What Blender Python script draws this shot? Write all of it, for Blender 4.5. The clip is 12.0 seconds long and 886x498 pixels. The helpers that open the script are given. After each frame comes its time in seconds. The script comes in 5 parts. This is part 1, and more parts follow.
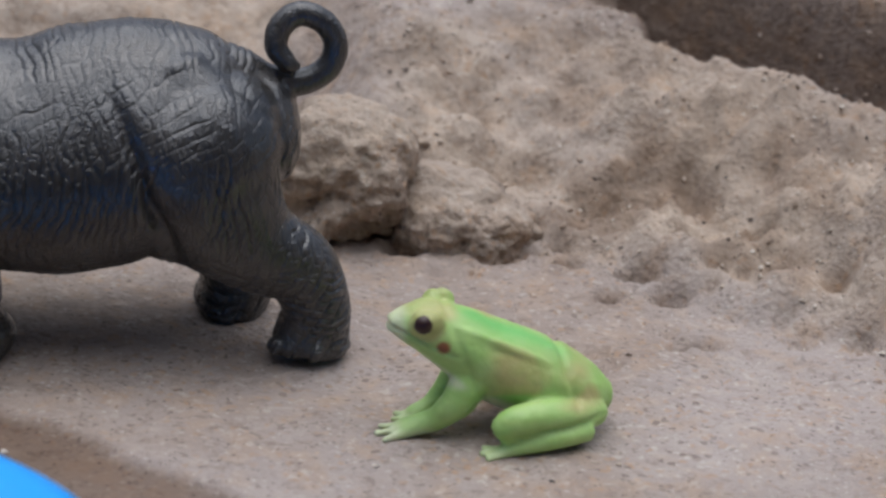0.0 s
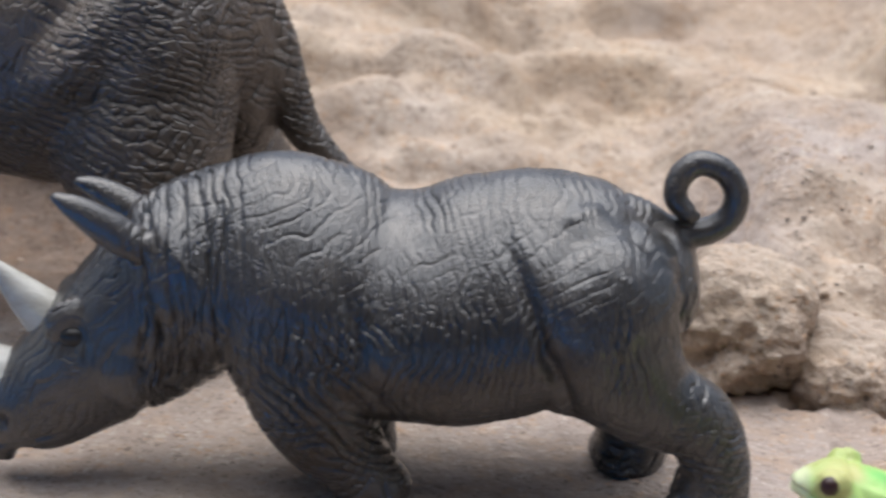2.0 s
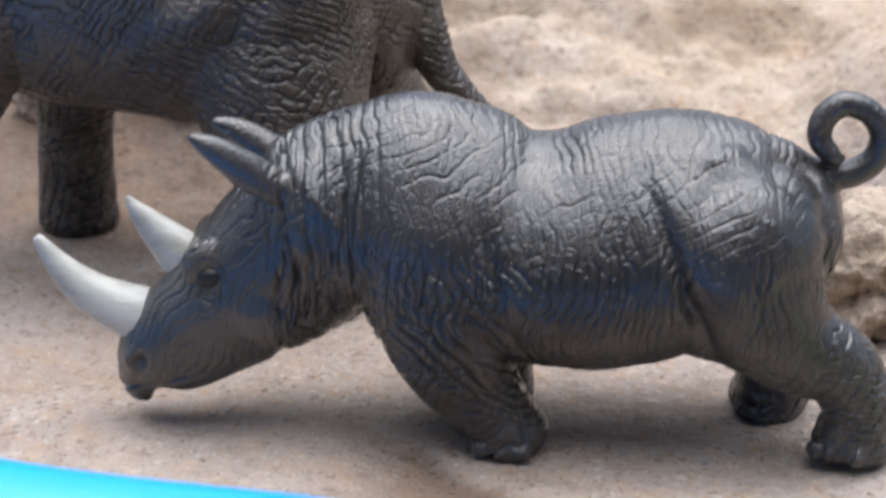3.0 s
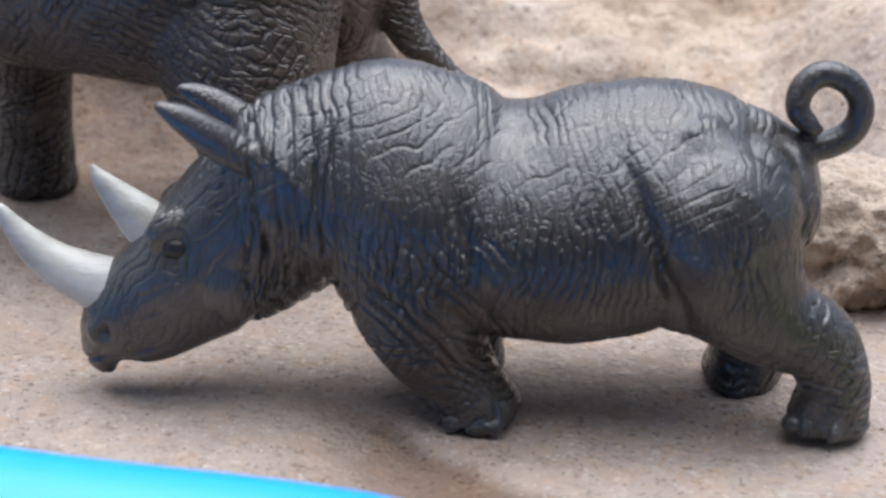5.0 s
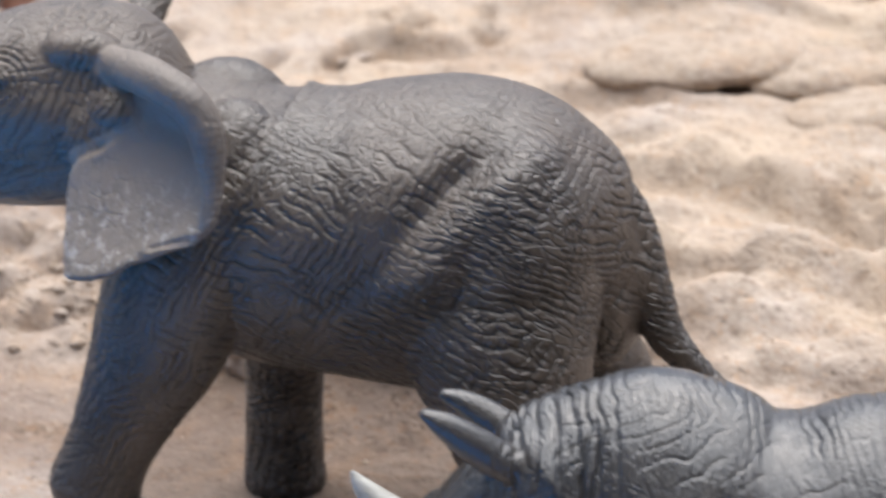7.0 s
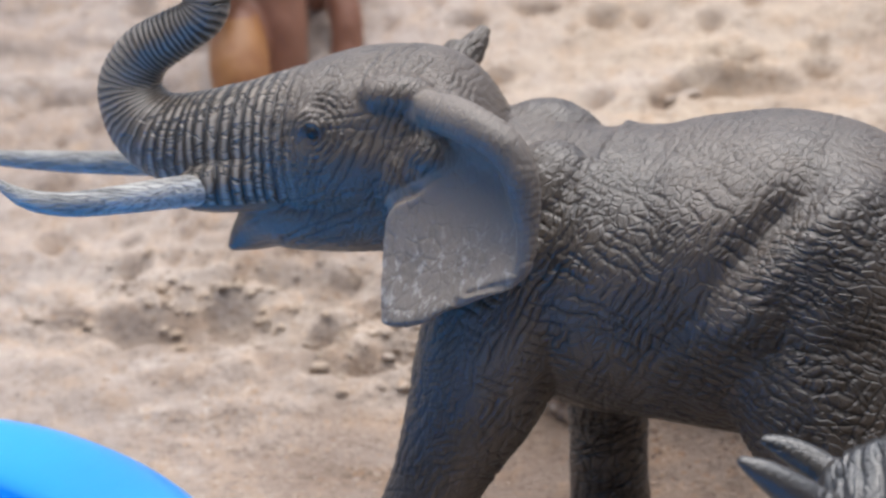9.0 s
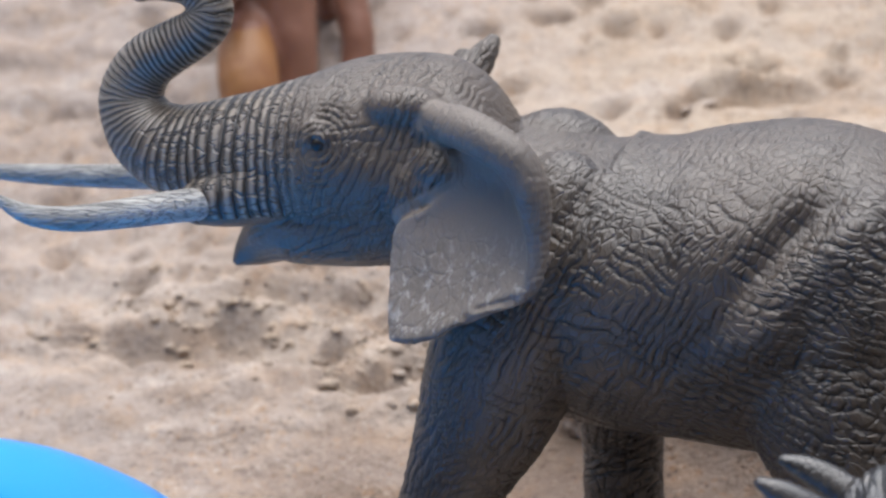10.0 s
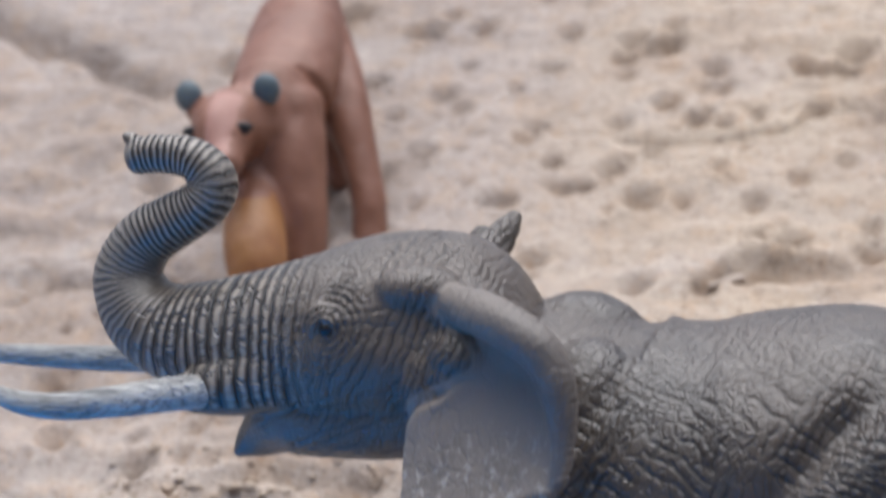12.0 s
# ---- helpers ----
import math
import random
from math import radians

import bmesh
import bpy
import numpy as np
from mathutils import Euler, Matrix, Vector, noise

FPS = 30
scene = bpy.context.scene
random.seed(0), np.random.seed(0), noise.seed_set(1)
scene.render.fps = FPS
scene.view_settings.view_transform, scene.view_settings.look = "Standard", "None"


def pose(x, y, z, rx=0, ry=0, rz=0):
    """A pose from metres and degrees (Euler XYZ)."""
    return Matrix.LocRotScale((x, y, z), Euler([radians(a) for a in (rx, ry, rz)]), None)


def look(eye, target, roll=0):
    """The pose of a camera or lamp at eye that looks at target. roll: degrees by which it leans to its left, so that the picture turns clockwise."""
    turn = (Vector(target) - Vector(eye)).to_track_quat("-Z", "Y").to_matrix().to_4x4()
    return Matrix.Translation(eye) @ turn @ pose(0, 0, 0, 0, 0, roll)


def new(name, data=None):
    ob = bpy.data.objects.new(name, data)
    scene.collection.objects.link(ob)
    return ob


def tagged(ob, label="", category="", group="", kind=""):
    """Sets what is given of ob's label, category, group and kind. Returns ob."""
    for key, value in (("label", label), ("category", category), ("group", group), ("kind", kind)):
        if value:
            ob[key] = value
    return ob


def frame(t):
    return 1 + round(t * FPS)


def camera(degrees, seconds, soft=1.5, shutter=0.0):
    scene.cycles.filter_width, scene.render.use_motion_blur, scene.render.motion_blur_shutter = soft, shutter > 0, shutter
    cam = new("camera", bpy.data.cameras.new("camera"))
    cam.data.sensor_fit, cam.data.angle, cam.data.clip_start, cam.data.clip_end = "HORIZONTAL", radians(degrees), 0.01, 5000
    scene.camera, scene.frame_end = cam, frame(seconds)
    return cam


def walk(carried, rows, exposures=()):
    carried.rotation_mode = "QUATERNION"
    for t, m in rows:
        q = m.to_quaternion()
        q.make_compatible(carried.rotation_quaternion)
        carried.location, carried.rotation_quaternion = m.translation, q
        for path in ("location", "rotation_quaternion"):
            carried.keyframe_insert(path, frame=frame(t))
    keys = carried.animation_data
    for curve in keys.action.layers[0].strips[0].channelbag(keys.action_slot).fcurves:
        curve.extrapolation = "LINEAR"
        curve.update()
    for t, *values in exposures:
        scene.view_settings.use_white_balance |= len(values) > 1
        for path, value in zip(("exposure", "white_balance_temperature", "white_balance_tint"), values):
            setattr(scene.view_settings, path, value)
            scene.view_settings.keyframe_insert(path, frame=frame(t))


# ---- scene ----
cam = camera(22.0, 12.0, soft=2.6, shutter=0.5)
cam.data.dof.use_dof, cam.data.dof.focus_distance, cam.data.dof.aperture_fstop = True, 0.43, 24.0
PATH = [
    (0, (0.01487, -0.40555, 0.17295), (0.10672, 0.05300, -0.00397), 4.130),
    (0.5, (0.01407, -0.40325, 0.17237), (0.09754, 0.05773, -0.00236), 3.824),
    (1, (0.01258, -0.39973, 0.17088), (0.07261, 0.06789, 0.00436), 2.950),
    (1.5, (0.01142, -0.39845, 0.17296), (0.04502, 0.07477, 0.01505), 1.923),
    (2, (0.01159, -0.39650, 0.17244), (0.02156, 0.07977, 0.02056), 1.208),
    (2.5, (0.01097, -0.39460, 0.17152), (0.00306, 0.08177, 0.01982), 0.645),
    (3, (0.01116, -0.39273, 0.17066), (-0.00841, 0.07928, 0.00687), 0.285),
    (3.5, (0.01092, -0.39137, 0.16956), (-0.01024, 0.07796, -0.00155), 0.350),
    (3.7, (0.00996, -0.39141, 0.16948), (-0.00815, 0.07748, -0.00320), 0.528),
    (5.3, (0.00584, -0.38249, 0.17448), (-0.00112, 0.08553, -0.00134), 0.938),
    (5.5, (0.00561, -0.38200, 0.17517), (-0.00334, 0.08716, 0.00252), 1.021),
    (6, (0.00226, -0.37830, 0.17429), (-0.01607, 0.09857, 0.02512), 0.630),
    (6.5, (-0.00203, -0.37744, 0.17673), (-0.03492, 0.10387, 0.04535), 0.537),
    (7, (-0.00529, -0.37567, 0.17610), (-0.05837, 0.10720, 0.05768), -0.071),
    (7.5, (-0.00932, -0.37476, 0.17625), (-0.08138, 0.10754, 0.06582), -0.600),
    (7.7, (-0.00964, -0.37436, 0.17608), (-0.08975, 0.10686, 0.06648), -0.857),
    (9.3, (0.00097, -0.36361, 0.17453), (-0.13329, 0.10583, 0.06680), -3.289),
    (9.5, (0.00089, -0.36118, 0.17372), (-0.13448, 0.10819, 0.06706), -3.362),
    (10, (-0.00092, -0.35531, 0.17285), (-0.13414, 0.11494, 0.06739), -3.272),
    (10.5, (-0.00215, -0.34867, 0.17233), (-0.13422, 0.12212, 0.06786), -3.188),
    (11, (-0.00508, -0.34121, 0.17168), (-0.13666, 0.13034, 0.07002), -3.142),
    (11.5, (-0.00651, -0.33374, 0.17237), (-0.13998, 0.13920, 0.08006), -3.180),
    (12, (-0.01026, -0.32565, 0.17310), (-0.14557, 0.15032, 0.10137), -2.909),
]
EXPOSURES = [(t, 0.5 + e, k - 120, 10.0) for t, e, k in ((0.0, -0.88, 6140), (0.5, -0.88, 6150), (1.0, -0.76, 6230), (1.5, -0.46, 6300), (2.0, -0.2, 6380), (2.5, 0.0, 6300), (3.5, 0.13, 6170), (5.5, 0.03, 6140), (6.5, 0.12, 6380), (7.5, 0.08, 6480), (9.5, -0.12, 6400), (11.0, -0.14, 6290), (11.5, -0.16, 6230), (12.0, -0.28, 6170))]
walk(cam, [(t, look(eye, target, roll)) for t, eye, target, roll in PATH], EXPOSURES)

# ---- light: a bright hazy sky with a wide, soft sun almost overhead ----
SUN_ELEVATION, SUN_AZIMUTH = radians(85), radians(10)
world = bpy.data.worlds.new("world")
scene.world = world
world.use_nodes = True
wn, wl = world.node_tree.nodes, world.node_tree.links
sky = wn.new("ShaderNodeTexSky")
sky.sky_type, sky.sun_disc = "NISHITA", False
sky.sun_elevation, sky.sun_rotation = SUN_ELEVATION, SUN_AZIMUTH
sky.dust_density = 4.0
haze = wn.new("ShaderNodeHueSaturation")
haze.inputs["Saturation"].default_value = 0.8
wl.new(sky.outputs["Color"], haze.inputs["Color"])
wl.new(haze.outputs["Color"], wn["Background"].inputs["Color"])
wn["Background"].inputs["Strength"].default_value = 0.13
sun = new("sun", bpy.data.lights.new("sun", "SUN"))
sun.data.energy, sun.data.angle, sun.data.color = 3.0, radians(82), (1.0, 0.995, 0.985)
sun_way = Vector((math.sin(SUN_AZIMUTH) * math.cos(SUN_ELEVATION), math.cos(SUN_AZIMUTH) * math.cos(SUN_ELEVATION), math.sin(SUN_ELEVATION)))
sun.rotation_mode = "QUATERNION"
sun.rotation_quaternion = (-sun_way).to_track_quat("-Z", "Y")
sun.location = sun_way * 3


# ---- numeric noise, for shapes ----
def lattice(i, j, k, seed):
    h = (i.astype(np.uint32) * np.uint32(374761393)) ^ (j.astype(np.uint32) * np.uint32(668265263)) ^ (k.astype(np.uint32) * np.uint32(2147483647 - 1640531)) ^ np.uint32((seed * 40503 + 12345) & 0xFFFFFFFF)
    h = (h ^ (h >> np.uint32(13))) * np.uint32(1274126177)
    h = (h ^ (h >> np.uint32(16))) * np.uint32(2246822519)
    return ((h ^ (h >> np.uint32(15))) & np.uint32(0xFFFFFF)).astype(np.float64) / 8388607.5 - 1.0


def rough(p, seed=0):
    """Smooth noise in -1..1 at the rows of p."""
    base = np.floor(p).astype(np.int64)
    f = p - base
    f = f * f * f * (f * (f * 6 - 15) + 10)
    out = 0.0
    for a in (0, 1):
        for b in (0, 1):
            for c in (0, 1):
                w = (f[:, 0] if a else 1 - f[:, 0]) * (f[:, 1] if b else 1 - f[:, 1]) * (f[:, 2] if c else 1 - f[:, 2])
                out = out + w * lattice(base[:, 0] + a, base[:, 1] + b, base[:, 2] + c, seed)
    return out


def layered(p, octaves=4, seed=0, gain=0.5):
    total, amp = 0.0, 1.0
    for n in range(octaves):
        total = total + amp * rough(p * 2.0**n + 17.3 * n, seed + n)
        amp *= gain
    return total


def billow(p, octaves=3, seed=0):
    """Rounded lumps parted by creases, about 0..1."""
    total, amp = 0.0, 1.0
    for n in range(octaves):
        total = total + amp * np.abs(rough(p * 2.1**n + 9.1 * n, seed + n))
        amp *= 0.5
    return total


def smooth(a, b, v):
    s = np.clip((v - a) / (b - a), 0, 1)
    return s * s * (3 - 2 * s)


# ---- materials ----
class Nodes:
    def __init__(self, name):
        self.mat = bpy.data.materials.new(name)
        self.mat.use_nodes = True
        self.tree = self.mat.node_tree
        self.bsdf = self.tree.nodes["Principled BSDF"]
        self.coord = self.tree.nodes.new("ShaderNodeTexCoord").outputs["Object"]

    def add(self, kind):
        return self.tree.nodes.new(kind)

    def stored(self, name):
        """A value kept with the mesh's points."""
        node = self.add("ShaderNodeAttribute")
        node.attribute_name = name
        return node.outputs["Fac"]

    def link(self, a, b):
        self.tree.links.new(a, b)

    def value(self, socket, v):
        if isinstance(v, (int, float, tuple)):
            socket.default_value = v
        else:
            self.link(v, socket)

    def mapped(self, scale=(1, 1, 1), turn=(0, 0, 0), source=None):
        node = self.add("ShaderNodeMapping")
        node.inputs["Scale"].default_value = scale
        node.inputs["Rotation"].default_value = tuple(radians(a) for a in turn)
        self.link(source or self.coord, node.inputs["Vector"])
        return node.outputs["Vector"]

    def noise(self, scale, detail=4, rough_=0.55, vector=None, distort=0.0):
        node = self.add("ShaderNodeTexNoise")
        node.inputs["Scale"].default_value, node.inputs["Detail"].default_value = scale, detail
        node.inputs["Roughness"].default_value, node.inputs["Distortion"].default_value = rough_, distort
        self.link(vector or self.coord, node.inputs["Vector"])
        return node.outputs["Fac"]

    def cells(self, scale, feature="DISTANCE_TO_EDGE", vector=None, output="Distance"):
        node = self.add("ShaderNodeTexVoronoi")
        node.feature = feature
        node.inputs["Scale"].default_value = scale
        self.link(vector or self.coord, node.inputs["Vector"])
        return node.outputs[output]

    def bent(self, vector, scale, amount):
        """The vector, pushed about by noise."""
        node = self.add("ShaderNodeTexNoise")
        node.inputs["Scale"].default_value, node.inputs["Detail"].default_value = scale, 2
        self.link(self.coord, node.inputs["Vector"])
        less = self.add("ShaderNodeVectorMath")
        less.operation = "SUBTRACT"
        self.link(node.outputs["Color"], less.inputs[0])
        less.inputs[1].default_value = (0.5, 0.5, 0.5)
        more = self.add("ShaderNodeVectorMath")
        more.operation = "MULTIPLY_ADD"
        self.link(less.outputs[0], more.inputs[0])
        more.inputs[1].default_value = (amount,) * 3
        self.link(vector, more.inputs[2])
        return more.outputs[0]

    def math(self, op, a, b=0.0, c=0.0):
        node = self.add("ShaderNodeMath")
        node.operation = op
        for n, v in enumerate((a, b, c)):
            self.value(node.inputs[n], v)
        return node.outputs[0]

    def span(self, v, a, b, lo=0.0, hi=1.0):
        node = self.add("ShaderNodeMapRange")
        self.link(v, node.inputs["Value"])
        for key, x in (("From Min", a), ("From Max", b), ("To Min", lo), ("To Max", hi)):
            node.inputs[key].default_value = x
        return node.outputs["Result"]

    def blend(self, fac, a, b, mode="MIX"):
        node = self.add("ShaderNodeMix")
        node.data_type, node.blend_type = "RGBA", mode
        self.value(node.inputs["Factor"], fac)
        for n, v in ((6, a), (7, b)):
            if isinstance(v, tuple):
                node.inputs[n].default_value = (*v, 1) if len(v) == 3 else v
            else:
                self.link(v, node.inputs[n])
        return node.outputs[2]

    def bump(self, height, distance, strength=1.0, normal=None):
        node = self.add("ShaderNodeBump")
        node.inputs["Distance"].default_value, node.inputs["Strength"].default_value = distance, strength
        self.link(height, node.inputs["Height"])
        if normal is not None:
            self.link(normal, node.inputs["Normal"])
        return node.outputs["Normal"]

    def done(self, color, rough_, normal=None, **more):
        if isinstance(color, tuple):
            self.bsdf.inputs["Base Color"].default_value = (*color, 1)
        else:
            self.link(color, self.bsdf.inputs["Base Color"])
        self.value(self.bsdf.inputs["Roughness"], rough_)
        if normal is not None:
            self.link(normal, self.bsdf.inputs["Normal"])
        for key, v in more.items():
            self.bsdf.inputs[key.replace("_", " ")].default_value = v
        return self.mat


def make_sand(name, tone=1.0):
    n = Nodes(name)
    big = n.noise(9, 4)
    mid = n.noise(70, 5, 0.6)
    fine = n.noise(900, 4, 0.7)
    grain = n.cells(1700, "F1", vector=n.bent(n.coord, 1400, 0.0006), output="Color")
    sep = n.add("ShaderNodeSeparateColor")
    n.link(grain, sep.inputs[0])
    color = n.blend(n.span(big, 0.36, 0.66), (0.285 * tone, 0.228 * tone, 0.19 * tone), (0.43 * tone, 0.37 * tone, 0.335 * tone))
    color = n.blend(n.span(mid, 0.35, 0.7, 0, 0.55), color, (0.385 * tone, 0.325 * tone, 0.292 * tone))
    color = n.blend(n.math("MULTIPLY", n.stored("dry"), n.span(n.noise(20, 3), 0.25, 0.6, 0.4, 1.0)), color, (0.5 * tone, 0.4 * tone, 0.3 * tone))
    color = n.blend(n.span(n.noise(28, 4, 0.6), 0.52, 0.66, 0.0, 0.5), color, (0.49 * tone, 0.43 * tone, 0.385 * tone))
    color = n.blend(n.span(n.noise(13, 4, 0.6), 0.5, 0.66, 0.0, 0.55), color, (0.31 * tone, 0.225 * tone, 0.165 * tone))
    color = n.blend(n.span(fine, 0.3, 0.75, 0.0, 0.4), color, (0.24 * tone, 0.19 * tone, 0.16 * tone))
    color = n.blend(n.span(n.noise(120, 3, 0.6), 0.5, 0.68, 0.0, 0.45), color, (0.4 * tone, 0.27 * tone, 0.17 * tone))
    color = n.blend(n.span(sep.outputs[0], 0.965, 0.99, 0, 0.35), color, (0.66, 0.6, 0.53))
    color = n.blend(n.span(sep.outputs[1], 0.955, 0.985, 0, 0.5), color, (0.09, 0.065, 0.05))
    coarse = n.add("ShaderNodeSeparateColor")
    n.link(n.cells(880, "F1", vector=n.bent(n.coord, 700, 0.0012), output="Color"), coarse.inputs[0])
    patchy = n.span(n.noise(30, 3), 0.4, 0.6, 0.3, 1.0)
    color = n.blend(n.math("MULTIPLY", patchy, n.span(coarse.outputs[0], 0.94, 0.97, 0, 0.35)), color, (0.62 * tone, 0.56 * tone, 0.48 * tone))
    color = n.blend(n.math("MULTIPLY", patchy, n.span(coarse.outputs[1], 0.91, 0.95, 0, 0.5)), color, (0.4 * tone, 0.24 * tone, 0.13 * tone))
    color = n.blend(n.math("MULTIPLY", patchy, n.span(coarse.outputs[2], 0.94, 0.97, 0, 0.6)), color, (0.12, 0.09, 0.07))
    crumb = n.noise(240, 4, 0.65)
    color = n.blend(n.span(crumb, 0.56, 0.72, 0.0, 0.5), color, (0.5 * tone, 0.43 * tone, 0.37 * tone))
    color = n.blend(n.span(crumb, 0.45, 0.31, 0.0, 0.55), color, (0.2 * tone, 0.145 * tone, 0.108 * tone))
    height = n.math("ADD", n.math("MULTIPLY", crumb, n.span(n.noise(24, 3), 0.4, 0.62, 0.25, 1.1)), n.math("ADD", n.math("MULTIPLY", fine, 0.14), n.math("MULTIPLY", mid, 1.2)))
    # damp sand, plus shade painted into hollows and under the elephant
    damp_shade = n.add("ShaderNodeAttribute")
    damp_shade.attribute_name = "damp_shade"
    color = n.blend(damp_shade.outputs["Fac"], color, n.blend(1.0, color, (0.5, 0.435, 0.385), "MULTIPLY"))
    normal = n.bump(height, 0.0021, 0.95)
    normal = n.bump(n.cells(700, "F1"), 0.0005, 0.3, normal)
    return n.done(color, 0.92, normal, Specular_IOR_Level=0.25)


SAND = make_sand("sand")
CLOD = make_sand("packed_sand", 0.96)


def make_gravel():
    n = Nodes("gravel")
    geo = n.add("ShaderNodeNewGeometry")
    ramp = n.add("ShaderNodeValToRGB")
    els = ramp.color_ramp.elements
    els[0].color, els[0].position = (0.05, 0.04, 0.035, 1), 0.0
    els[1].color, els[1].position = (0.62, 0.56, 0.48, 1), 1.0
    for pos, c in ((0.14, (0.12, 0.085, 0.065, 1)), (0.3, (0.36, 0.26, 0.19, 1)), (0.62, (0.45, 0.36, 0.28, 1))):
        e = els.new(pos)
        e.color = c
    n.link(geo.outputs["Random Per Island"], ramp.inputs["Fac"])
    return n.done(ramp.outputs["Color"], 0.8, n.bump(n.noise(1500, 2), 0.0004))


GRAVEL = make_gravel()


def wrinkles(n, scale, stretch, turn, bend, width):
    """Thin flowing creases: 0 in the crease, 1 between."""
    f = n.noise(scale, 2, 0.5, n.bent(n.mapped(stretch, turn), 35, bend))
    return n.span(n.math("ABSOLUTE", n.math("SUBTRACT", f, 0.5)), 0.0, width)


def cracked(n, angle, long_, size, shift=0.0, fade=0.07):
    """Skin broken into cells, size metres across and long_ times longer at that angle from the ground: the pillow of each cell and the crack round it."""
    v = n.bent(n.mapped((1, 1, 1), (0, angle, 0)), 45, 0.012)
    v = n.bent(v, 0.4 / size, 0.9 * size)
    v = n.mapped((1 / long_, 1, 1), source=v)
    push = n.add("ShaderNodeVectorMath")
    push.operation = "ADD"
    n.link(v, push.inputs[0])
    push.inputs[1].default_value = (shift, shift * 0.7, -shift)
    net = n.cells(1 / size, vector=push.outputs[0])
    net = n.math("ADD", net, n.span(n.noise(0.16 / size, 3, 0.6), 0.36, 0.64, -0.05, fade))
    return n.span(net, 0.0, 0.15), n.span(net, 0.01, 0.11, 1.0, 0.0)


def patchwork(n, nets):
    """Joins (mask, weight, pillow, crack) to one relief and one net of cracks."""
    low, dark = None, None
    for mask, weight, pillow, crack in nets:
        m = n.math("MULTIPLY", mask, weight)
        a, b = n.math("MULTIPLY", n.math("MULTIPLY", m, 0.6), n.math("SUBTRACT", 1.0, pillow)), n.math("MULTIPLY", m, crack)
        low = a if low is None else n.math("MAXIMUM", low, a)
        dark = b if dark is None else n.math("MAXIMUM", dark, b)
    return n.math("SUBTRACT", 1.0, low), dark


def make_rhino_skin():
    n = Nodes("rhino_skin")
    crease, leg, head, upper, hide = (n.stored(k) for k in ("crease", "leg", "head", "upper", "hide"))
    tiny = wrinkles(n, 1000, (1.0, 0.4, 0.3), (0, 12, 0), 0.0012, 0.1)
    fine = n.noise(2200, 3, 0.6)
    patch = n.noise(45, 4)
    height, dark = patchwork(n, [
        (hide, 1.0, *cracked(n, 84, 4.5, 0.0015, 0.0, 0.05)),
        (n.math("MULTIPLY", hide, n.span(n.noise(38, 3), 0.42, 0.52)), 0.9, *cracked(n, 108, 5.0, 0.0023, 0.31, 0.06)),
        (upper, 0.4, *cracked(n, 40, 2.2, 0.0015, 0.17, 0.08)),
        (leg, 0.9, *cracked(n, -16, 3.4, 0.0015, 0.53, 0.05)),
        (leg, 0.6, *cracked(n, 70, 3.0, 0.0022, 0.77, 0.08)),
        (head, 0.7, *cracked(n, 64, 3.0, 0.0013, 0.91, 0.1)),
    ])
    color = n.blend(n.span(patch, 0.35, 0.68), (0.009, 0.0082, 0.0078), (0.032, 0.0275, 0.0245))
    color = n.blend(n.span(n.noise(90, 3, 0.6), 0.5, 0.68, 0.0, 0.7), color, (0.04, 0.031, 0.023))
    color = n.blend(n.span(fine, 0.45, 0.75, 0.0, 0.4), color, (0.042, 0.04, 0.039))
    # shade of the creases and cracks, painted into the colour
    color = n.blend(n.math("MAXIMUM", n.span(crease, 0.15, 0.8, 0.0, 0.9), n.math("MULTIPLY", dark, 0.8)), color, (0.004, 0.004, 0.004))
    height = n.math("ADD", height, n.math("ADD", n.math("MULTIPLY", tiny, 0.07), n.math("MULTIPLY", fine, 0.12)))
    return n.done(color, n.span(patch, 0.3, 0.7, 0.36, 0.48), n.bump(height, 0.0004, 1.0), Specular_IOR_Level=0.6, Coat_Weight=0.8, Coat_Roughness=0.24)


